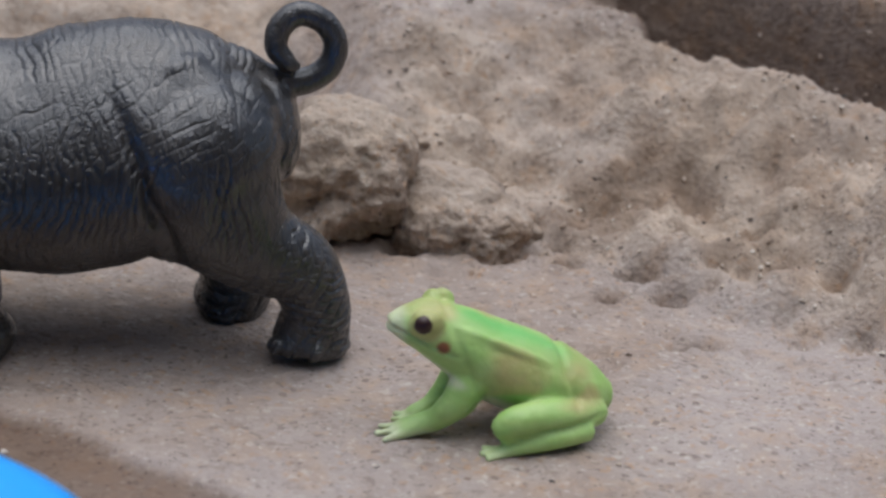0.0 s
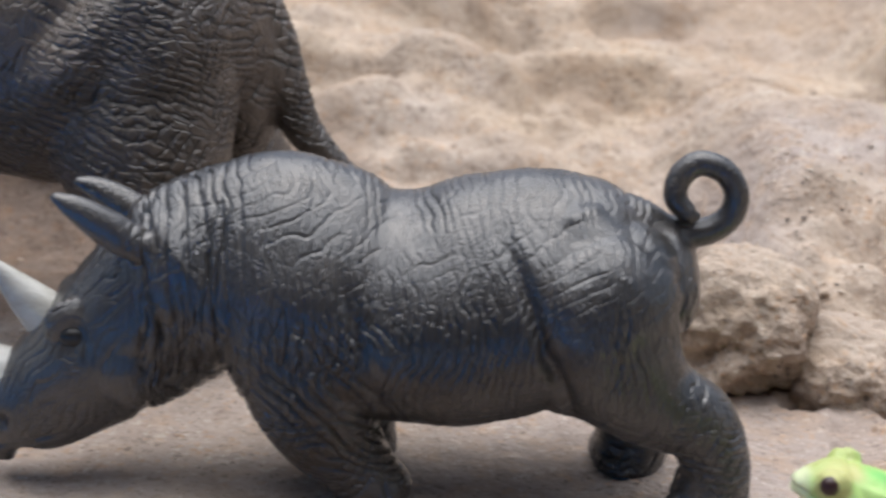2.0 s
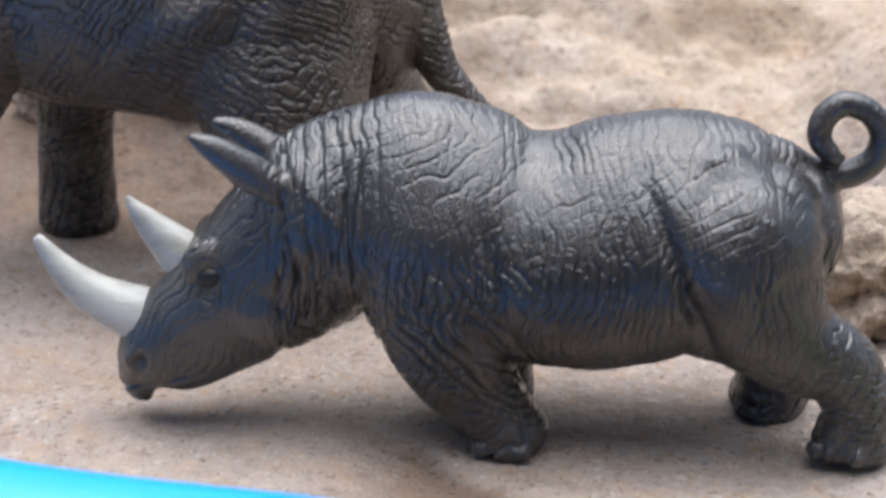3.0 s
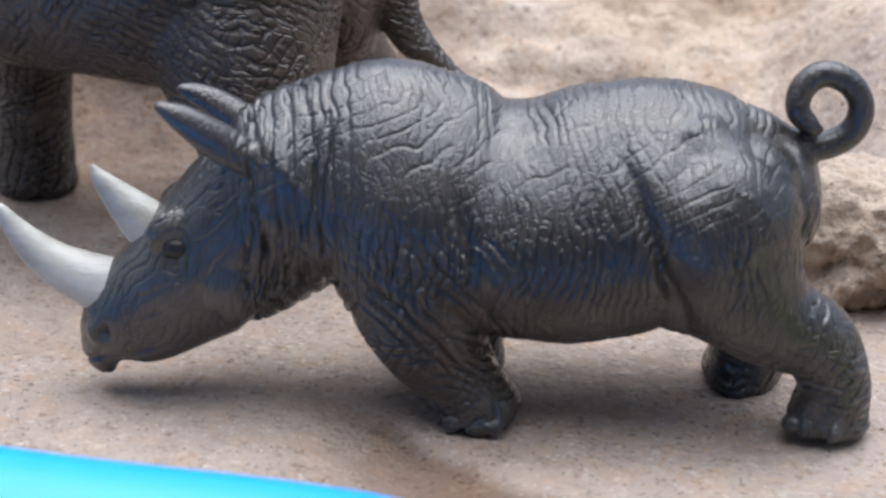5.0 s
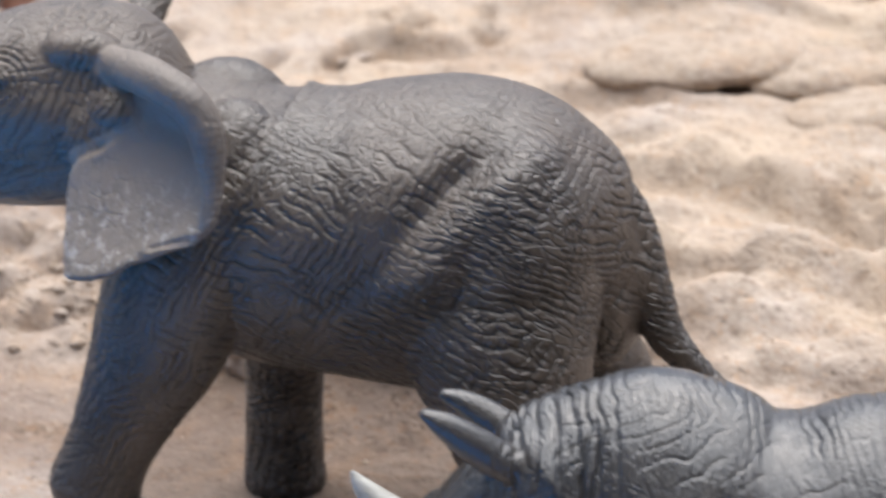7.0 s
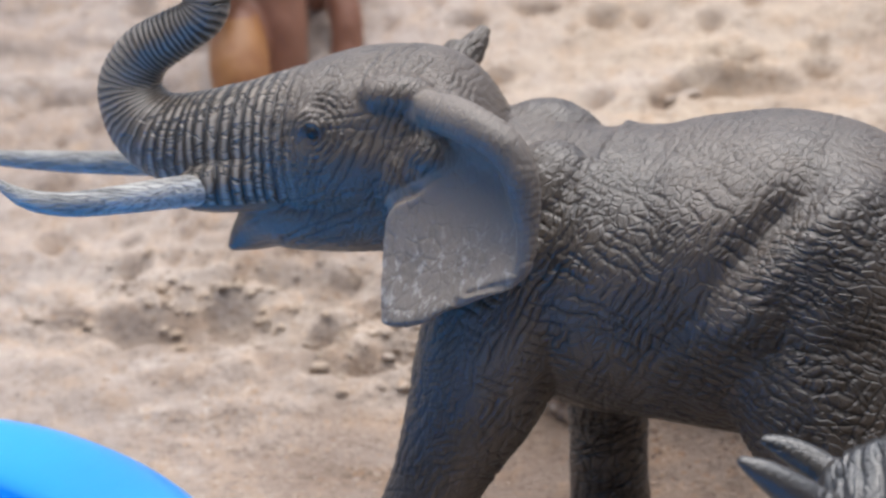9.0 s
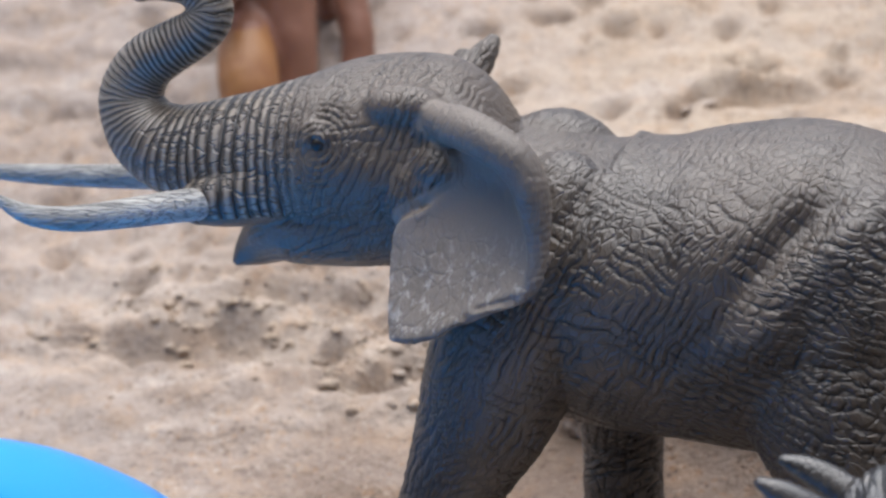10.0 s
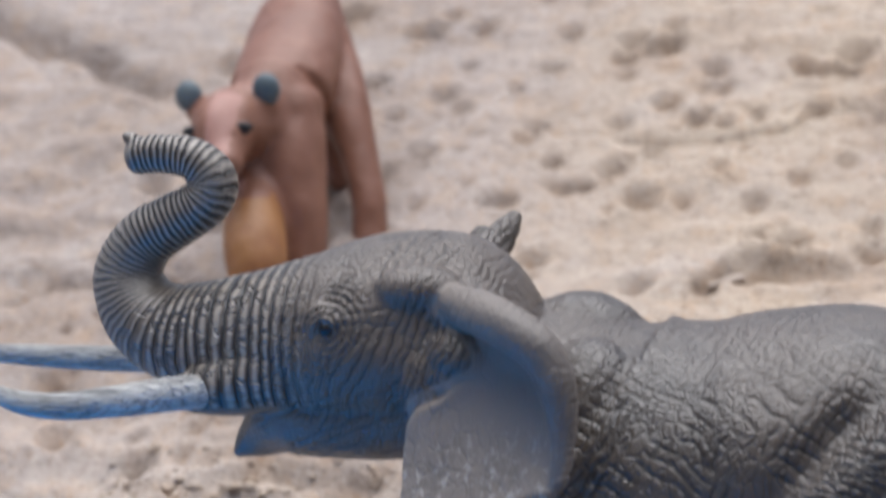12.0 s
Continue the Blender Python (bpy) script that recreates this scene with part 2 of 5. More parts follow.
def make_elephant_skin():
    """Creased skin; along the trunk it is ringed, by the length measured along the bend."""
    n = Nodes("elephant_skin")
    crease, along, lobe, scuff, leg, haunch, flank, brow = (n.stored(k) for k in ("crease", "along", "lobe", "scuff", "leg", "haunch", "flank", "brow"))
    tiny = wrinkles(n, 800, (1.0, 0.5, 0.4), (0, 20, 0), 0.0015, 0.1)
    fine = n.noise(2000, 3, 0.6)
    patch = n.noise(30, 4)
    # rings, close set towards the tip and broken up by lengthwise cracks towards the brow
    s = n.math("ADD", along, n.math("MULTIPLY", n.noise(260, 2), 1.1))
    ring, wide = n.math("SINE", n.math("MULTIPLY", s, 5.0)), n.math("SINE", n.math("MULTIPLY", s, 2.5))
    far_ = n.span(along, 30.0, 40.0)
    band = n.math("ADD", n.math("MULTIPLY", ring, far_), n.math("MULTIPLY", wide, n.math("SUBTRACT", 1.0, far_)))
    ringed = n.span(along, -6.0, 5.0)
    length = wrinkles(n, 330, (0.3, 1.0, 1.0), (0, 0, 0), 0.006, 0.08)
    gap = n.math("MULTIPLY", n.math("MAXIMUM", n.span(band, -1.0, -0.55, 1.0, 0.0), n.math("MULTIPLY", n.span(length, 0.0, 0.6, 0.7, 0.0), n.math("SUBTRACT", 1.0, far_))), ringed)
    worn = n.span(n.noise(24, 3), 0.3, 0.6, 0.55, 1.0)
    height, dark = patchwork(n, [
        (n.math("MULTIPLY", flank, worn), 0.5, *cracked(n, 58, 3.0, 0.0017, 0.0, 0.06)),
        (haunch, 0.5, *cracked(n, -22, 2.6, 0.0018, 0.2, 0.05)),
        (leg, 1.0, *cracked(n, 10, 2.4, 0.0019, 0.8, 0.06)),
        (brow, 0.35, *cracked(n, 66, 5.0, 0.0015, 0.3, 0.1)),
        (lobe, 0.25, *cracked(n, 84, 3.0, 0.0026, 0.9, 0.15)),
    ])
    color = n.blend(n.span(patch, 0.35, 0.68), (0.042, 0.0305, 0.0215), (0.108, 0.079, 0.057))
    color = n.blend(n.span(fine, 0.45, 0.75, 0.0, 0.35), color, (0.12, 0.102, 0.086))
    # highlights on the trunk's ring ridges, painted as a paler colour
    color = n.blend(n.math("MULTIPLY", n.span(band, -0.1, 0.9, 0.0, 0.8), ringed), color, (0.3, 0.255, 0.205))
    color = n.blend(lobe, color, n.blend(n.span(patch, 0.35, 0.68), (0.145, 0.118, 0.097), (0.225, 0.186, 0.154)))
    streak = n.noise(650, 4, 0.65, n.bent(n.mapped((1.0, 1.0, 0.3)), 60, 0.004))
    color = n.blend(n.math("MULTIPLY", scuff, n.span(streak, 0.54, 0.64, 0.0, 0.75)), color, (0.36, 0.335, 0.3))
    # dark wash in creases, cracks and ring gaps, with their shade painted in
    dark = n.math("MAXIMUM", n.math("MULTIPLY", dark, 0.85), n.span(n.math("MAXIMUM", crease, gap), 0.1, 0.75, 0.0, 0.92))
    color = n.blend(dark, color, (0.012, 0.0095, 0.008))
    height = n.math("SUBTRACT", n.math("ADD", height, n.math("ADD", n.math("MULTIPLY", tiny, 0.08), n.math("MULTIPLY", fine, 0.07))), n.math("MULTIPLY", gap, 1.0))
    gloss = n.math("ADD", n.span(patch, 0.3, 0.7, 0.37, 0.48), n.math("MULTIPLY", lobe, 0.22))
    return n.done(color, gloss, n.bump(height, 0.0007, 1.0), Specular_IOR_Level=0.8)


def make_plain(name, a, b, scale, rough_, bump=0.0003, stretch=(1, 1, 1), **more):
    n = Nodes(name)
    v = n.mapped(stretch)
    f = n.noise(scale, 5, 0.6, v)
    g = n.noise(scale * 7, 3, 0.6, v)
    color = n.blend(n.span(f, 0.32, 0.7), a, b)
    return n.done(color, rough_, n.bump(n.math("ADD", f, n.math("MULTIPLY", g, 0.4)), bump), **more)


def make_tusk():
    n = Nodes("grained_ivory_paint")
    lines = wrinkles(n, 1200, (0.1, 1.0, 1.0), (0, 4, 0), 0.0015, 0.09)
    patch = n.noise(140, 4, 0.6, n.mapped((0.4, 1, 1)))
    color = n.blend(n.span(patch, 0.35, 0.65), (0.24, 0.235, 0.22), (0.5, 0.49, 0.46))
    color = n.blend(n.span(lines, 0.0, 0.7, 0.75, 0.0), color, (0.07, 0.07, 0.075))
    return n.done(color, 0.4, n.bump(lines, 0.0003))


def make_frog_skin():
    n = Nodes("frog_paint")
    tan_, cream, spot, vivid = (n.stored(k) for k in ("tan", "cream", "spot", "vivid"))
    f = n.noise(130, 4)
    color = n.blend(n.span(f, 0.35, 0.68), (0.31, 0.52, 0.13), (0.42, 0.6, 0.2))
    color = n.blend(vivid, color, (0.13, 0.5, 0.11))
    color = n.blend(n.math("MULTIPLY", tan_, n.span(f, 0.3, 0.6, 0.5, 0.85)), color, (0.45, 0.365, 0.15))
    color = n.blend(cream, color, (0.6, 0.64, 0.4))
    color = n.blend(spot, color, (0.28, 0.1, 0.04))
    return n.done(color, n.span(f, 0.3, 0.7, 0.4, 0.5), n.bump(n.noise(700, 4), 0.00035, 0.6), Subsurface_Weight=0.08, Subsurface_Radius=(0.002, 0.003, 0.001))


RHINO, ELEPHANT = make_rhino_skin(), make_elephant_skin()
TUSK = make_tusk()
HORN = make_plain("ivory_horn_paint", (0.3, 0.29, 0.255), (0.54, 0.53, 0.49), 150, 0.34, 0.0004, (0.5, 1.0, 1.0))
BROWN_EYE = make_plain("brown_eye_paint", (0.02, 0.006, 0.005), (0.045, 0.014, 0.01), 200, 0.35, 0.00005)
EYE = make_plain("black_eye_paint", (0.006, 0.005, 0.005), (0.014, 0.012, 0.01), 200, 0.4, 0.00005)
FROG = make_frog_skin()
LION = make_plain("tawny_paint", (0.16, 0.064, 0.034), (0.28, 0.13, 0.082), 40, 0.5, 0.0006)
LION_PAW = make_plain("ochre_paint", (0.25, 0.1, 0.035), (0.38, 0.18, 0.06), 60, 0.5, 0.0006)
LION_EAR = make_plain("slate_paint", (0.06, 0.085, 0.1), (0.13, 0.16, 0.17), 60, 0.5)
LION_PALE = make_plain("pink_tan_paint", (0.32, 0.155, 0.115), (0.41, 0.215, 0.165), 60, 0.5)
BLUE = make_plain("blue_plastic", (0.018, 0.32, 0.88), (0.024, 0.36, 0.93), 14, 0.28, 0.0002)


# ---- mesh helpers ----
def catmull(rows, steps, closed=False):
    rows = np.array(rows, float)
    n, out = len(rows), []
    for i in range(n if closed else n - 1):
        idx = [(i - 1) % n, i, (i + 1) % n, (i + 2) % n] if closed else [max(i - 1, 0), i, i + 1, min(i + 2, n - 1)]
        a, b, c, d = rows[idx]
        for s in range(steps):
            t = s / steps
            out.append(0.5 * (2 * b + (c - a) * t + (2 * a - 5 * b + 4 * c - d) * t * t + (3 * b - a - 3 * c + d) * t**3))
    if not closed:
        out.append(rows[-1])
    return np.array(out)


def tube(bm, rows, sides=20, steps=4, dent=0.0, dent_at=0.0, square=2.0, sag=0.0):
    """A closed tube in millimetres along rows of x, y, z, half-width (sideways), half-height."""
    sides, steps = 3 * sides, 2 * steps
    c = catmull(rows, steps)
    p, rw, rh = c[:, :3], np.maximum(c[:, 3], 0.15), np.maximum(c[:, 4], 0.15)
    tan = np.gradient(p, axis=0)
    tan /= np.linalg.norm(tan, axis=1)[:, None]
    rings = []
    ends = [(0, -1, s) for s in (0.25, 0.6, 0.87)] + [(k, 0, 1.0) for k in range(len(p))] + [(len(p) - 1, 1, s) for s in (0.87, 0.6, 0.25)]
    for k, way, s in ends:
        t = Vector(tan[k])
        side = Vector((0, 1, 0)) if abs(t.y) < 0.85 else Vector((1, 0, 0))
        side = (side - t * side.dot(t)).normalized()
        up = side.cross(t)
        bulge = math.sqrt(max(0, 1 - s * s)) * min(rw[k], rh[k]) * 0.6 * way
        mid = Vector(p[k]) + t * bulge
        ring = []
        for q in range(sides):
            a = 2 * math.pi * q / sides
            ca, sa = math.cos(a), math.sin(a)
            m = (abs(ca) ** square + abs(sa) ** square) ** (-1 / square)
            if dent:
                m *= 1 - dent * math.exp(-((math.remainder(a - dent_at, 2 * math.pi)) / 0.75) ** 2)
            ring.append(bm.verts.new(mid + side * (ca * (1 - sag * sa) * m * rw[k] * s) + up * (sa * m * rh[k] * s)))
        rings.append(ring)
    for a, b in zip(rings, rings[1:]):
        for q in range(sides):
            bm.faces.new((a[q], a[(q + 1) % sides], b[(q + 1) % sides], b[q]))
    bm.faces.new(rings[0][::-1])
    bm.faces.new(rings[-1])


def blob(bm, x, y, z, rx, ry, rz, turn=(0, 0, 0)):
    """A closed rounded lump in millimetres."""
    m = pose(x, y, z, *turn) @ Matrix.Diagonal((rx, ry, rz, 1))
    bmesh.ops.create_icosphere(bm, subdivisions=3, radius=1, matrix=m)


def fan(bm, rows, thick, steps=5):
    """A closed curved sheet in millimetres; each row has three points, from its root to its free edge."""
    rows = np.array(rows, float)
    t = np.linspace(0, 1, 9)[:, None]
    strips = np.array([(1 - t) ** 2 * r[0] + 2 * t * (1 - t) * (2 * r[1] - 0.5 * (r[0] + r[2])) + t * t * r[2] for r in rows])
    grid = np.stack([catmull(strips[:, k], steps) for k in range(9)], 1)
    du, dv = np.gradient(grid, axis=0), np.gradient(grid, axis=1)
    nor = np.cross(du, dv)
    nor /= np.linalg.norm(nor, axis=2)[:, :, None]
    sheets = [[[bm.verts.new(v) for v in row] for row in grid + s * thick / 2 * nor] for s in (1, -1)]
    h, w = grid.shape[:2]
    for s, g in enumerate(sheets):
        for i in range(h - 1):
            for j in range(w - 1):
                f = (g[i][j], g[i + 1][j], g[i + 1][j + 1], g[i][j + 1])
                bm.faces.new(f if s else f[::-1])
    rim = [(i, 0) for i in range(h)] + [(h - 1, j) for j in range(1, w)] + [(i, w - 1) for i in range(h - 2, -1, -1)] + [(0, j) for j in range(w - 2, 0, -1)]
    for (a, b), (c, d) in zip(rim, rim[1:] + rim[:1]):
        bm.faces.new((sheets[0][a][b], sheets[0][c][d], sheets[1][c][d], sheets[1][a][b]))
    return grid.reshape(-1, 3)


def figure(name, bm, base, voxel, rounds, materials, choose, relief=None, stored=None):
    """One joined figurine mesh from closed lumps in millimetres, its origin at base."""
    bmesh.ops.recalc_face_normals(bm, faces=bm.faces)
    bmesh.ops.transform(bm, matrix=Matrix.Diagonal((0.001, 0.001, 0.001, 1)) @ Matrix.Translation(-Vector(base)), verts=bm.verts)
    raw = bpy.data.meshes.new(name)
    bm.to_mesh(raw)
    bm.free()
    tmp = new(name, raw)
    mod = tmp.modifiers.new("join", "REMESH")
    mod.mode, mod.voxel_size, mod.adaptivity = "VOXEL", voxel, 0.0
    soft = tmp.modifiers.new("soften", "SMOOTH")
    soft.factor, soft.iterations = 0.5, rounds
    dg = bpy.context.evaluated_depsgraph_get()
    mesh = bpy.data.meshes.new_from_object(tmp.evaluated_get(dg))
    bpy.data.objects.remove(tmp)
    bpy.data.meshes.remove(raw)
    mesh.name = name
    count = len(mesh.vertices)
    co, no = np.empty(count * 3), np.empty(count * 3)
    mesh.vertices.foreach_get("co", co)
    mesh.vertices.foreach_get("normal", no)
    co, no = co.reshape(-1, 3), no.reshape(-1, 3)
    mm = co * 1000 + np.array(base)
    if relief is not None:
        push, crease = relief(mm)
        co = co + no * (push[:, None] * 0.001)
        mesh.attributes.new("crease", "FLOAT", "POINT").data.foreach_set("value", np.clip(crease, 0, 1).astype(np.float32))
        mesh.vertices.foreach_set("co", co.ravel())
    for key, value in (stored(mm) if stored else {}).items():
        mesh.attributes.new(key, "FLOAT", "POINT").data.foreach_set("value", value.astype(np.float32))
    for m in materials:
        mesh.materials.append(m)
    mid = np.empty(len(mesh.polygons) * 3)
    mesh.polygons.foreach_get("center", mid)
    mesh.polygons.foreach_set("material_index", choose(mid.reshape(-1, 3) * 1000 + np.array(base)).astype(np.int32))
    mesh.polygons.foreach_set("use_smooth", np.ones(len(mesh.polygons), bool))
    mesh.update()
    ob = new(name, mesh)
    ob.location = Vector(base) * 0.001
    return ob


def furrows(mm, angle, wave, seed, sharp=0.4, long_=4.5, wobble=0.85):
    """Creases about wave millimetres apart in the side view, running at that angle from the ground: 1 in the crease."""
    x, y, z = mm.T
    c, s = math.cos(radians(angle)), math.sin(radians(angle))
    v, u = (z * c - x * s) / wave, (x * c + z * s) / (wave * long_)
    phase = v + wobble * rough(mm * (0.16 / wave), seed + 40) + 0.35 * rough(mm * (0.7 / wave), seed + 50)
    broken = smooth(-0.3, 0.15, rough(np.stack([v * 0.45, u, y / (wave * long_)], 1), seed))
    return broken * np.exp(-((np.sin(math.pi * phase) / sharp) ** 2))


def part(name, bm, material, parent=None, label=""):
    mesh = bpy.data.meshes.new(name)
    bm.to_mesh(mesh)
    bm.free()
    mesh.materials.append(material)
    mesh.polygons.foreach_set("use_smooth", np.ones(len(mesh.polygons), bool))
    ob = new(name, mesh)
    ob.parent = parent
    return tagged(ob, label)


def piece(name, bm, material, thing, label=""):
    """A part of a figurine, from lumps in the figurine's millimetres."""
    bmesh.ops.recalc_face_normals(bm, faces=bm.faces)
    bmesh.ops.transform(bm, matrix=Matrix.Translation(-thing.location) @ Matrix.Diagonal((0.001, 0.001, 0.001, 1)), verts=bm.verts)
    return part(name, bm, material, thing, label)


def lump(name, x, y, z, rx, ry, rz, material, thing, label="", turn=(0, 0, 0)):
    bm = bmesh.new()
    blob(bm, x, y, z, rx, ry, rz, turn)
    return piece(name, bm, material, thing, label)


def skin_y(thing, x, z, side):
    """Where the figurine's skin lies, in millimetres, on the side towards -y or +y of x, z."""
    co = np.empty(len(thing.data.vertices) * 3)
    thing.data.vertices.foreach_get("co", co)
    mm = co.reshape(-1, 3) * 1000 + np.array(thing.location) * 1000
    y = mm[np.hypot(mm[:, 0] - x, mm[:, 2] - z) < 0.7, 1]
    return float(y.max() if side > 0 else y.min())


# ---- ground ----
FRONT = ((0.05, 0.075, 0.12, 0.15, 0.182, 0.25, 0.5), (0.08, 0.066, 0.05, 0.022, -0.015, -0.06, -0.2))
WALL = ((0.0, 0.07, 0.12, 0.155, 0.175, 0.19, 0.2, 0.215, 0.27, 0.5), (0.32, 0.25, 0.19, 0.15, 0.13, 0.113, 0.1, 0.082, 0.035, -0.07))
CREST = ((0.05, 0.09, 0.116, 0.135, 0.1463, 0.158, 0.166, 0.174, 0.182, 0.187, 0.192, 0.205, 0.26, 0.5), (0.09, 0.1, 0.115, 0.12, 0.117, 0.106, 0.098, 0.09, 0.08, 0.075, 0.068, 0.052, 0.008, -0.1))
POOL_EDGE = [(0.16, -0.21), (0.1, -0.165), (0.05, -0.152), (0.027, -0.14), (0.0205, -0.124), (0.011, -0.112), (-0.001, -0.102), (-0.017, -0.096), (-0.069, -0.084), (-0.112, -0.06), (-0.14, -0.005), (-0.165, 0.038), (-0.2, 0.073), (-0.24, 0.091), (-0.31, 0.09), (-0.4, 0.02), (-0.43, -0.1), (-0.36, -0.22), (-0.2, -0.3), (0.0, -0.31), (0.13, -0.28)]
random.seed(5)
PITS = [(random.uniform(-0.3, -0.045), random.uniform(0.2, 0.5), random.uniform(0.0022, 0.0058)) for _ in range(210)]
PITS += [(random.uniform(0.1, 0.21), random.uniform(-0.02, 0.08), random.uniform(0.0015, 0.0035)) for _ in range(55)]
HOLES = [(0.1166, 0.0394, 0.0048), (0.0957, 0.0436, 0.004), (0.1434, 0.0259, 0.0042), (0.1472, 0.0139, 0.0038), (0.1587, 0.0207, 0.0036), (0.1483, -0.0085, 0.003), (0.18, 0.0051, 0.0036), (0.1232, 0.0403, 0.003), (0.1067, 0.0554, 0.0045), (0.1306, 0.0341, 0.003), (0.1343, 0.0158, 0.003), (0.1711, 0.0274, 0.003)]
PITS += [(random.uniform(0.09, 0.215), random.uniform(-0.035, 0.09), random.uniform(0.0012, 0.0024)) for _ in range(130)]
PITS = [q for q in PITS if q[0] < 0.0 or q[1] < np.interp(q[0], *CREST) - 0.03]
HOLES += [(-0.1241, 0.3718, 0.0044), (-0.1162, 0.3683, 0.0036), (-0.135, 0.3561, 0.0036), (-0.0965, 0.4006, 0.004), (-0.0812, 0.3951, 0.0044), (-0.0884, 0.3726, 0.004), (-0.1663, 0.3512, 0.0038), (-0.1767, 0.331, 0.004), (-0.1545, 0.3387, 0.004), (-0.16, 0.337, 0.004), (-0.1543, 0.4129, 0.0046), (-0.1463, 0.416, 0.004), (-0.1105, 0.2863, 0.0042), (-0.1068, 0.2925, 0.0032)]
PITS += HOLES
# long shallow scoops with a crumbled lip: x, y, half-length, half-width
SCOOPS = [(-0.258, 0.189, 0.008, 0.0026), (-0.2385, 0.186, 0.011, 0.0026), (-0.2136, 0.191, 0.007, 0.0028), (-0.203, 0.2054, 0.007, 0.0024), (-0.1896, 0.2074, 0.006, 0.0022), (-0.1853, 0.185, 0.004, 0.0024), (-0.1673, 0.1735, 0.006, 0.0026), (-0.09, 0.293, 0.016, 0.004), (-0.028, 0.268, 0.02, 0.0045), (0.01, 0.279, 0.018, 0.004), (0.0771, 0.2226, 0.014, 0.005), (0.0633, 0.1985, 0.016, 0.004), (0.0397, 0.1711, 0.015, 0.0045)]


def scoops(x, y, p):
    """How deep each place lies in a scoop, and how far up its lip, 0 to 1."""
    deep, lip = np.zeros(len(x)), np.zeros(len(x))
    for a, b, l, w in SCOOPS:
        u, v = (x - a) / l, (y - b + 0.0022 * rough(p * 140, 301)) / w
        side = np.exp(-(u**4))
        deep = np.maximum(deep, side * np.exp(-(v**2)))
        lip = np.maximum(lip, side * np.exp(-(((v - 1.7) / 0.8) ** 2)))
    return deep, lip




def ramp(v, soft_):
    return 0.5 * (v + np.sqrt(v * v + soft_ * soft_))


def wet_line(x, y, p):
    """Metres beyond the edge of the damp sand."""
    return (y + 0.0371 + 0.93 * (x - 0.0178)) / 1.37 + 0.002 * rough(p * 90, 78)


def cavities(p):
    """Crumbled hollows in the mound, 0 to about 0.6."""
    return np.clip(layered(p * np.array((70, 70, 0)), 2, 201, 0.6) - 0.22, 0, 0.6)


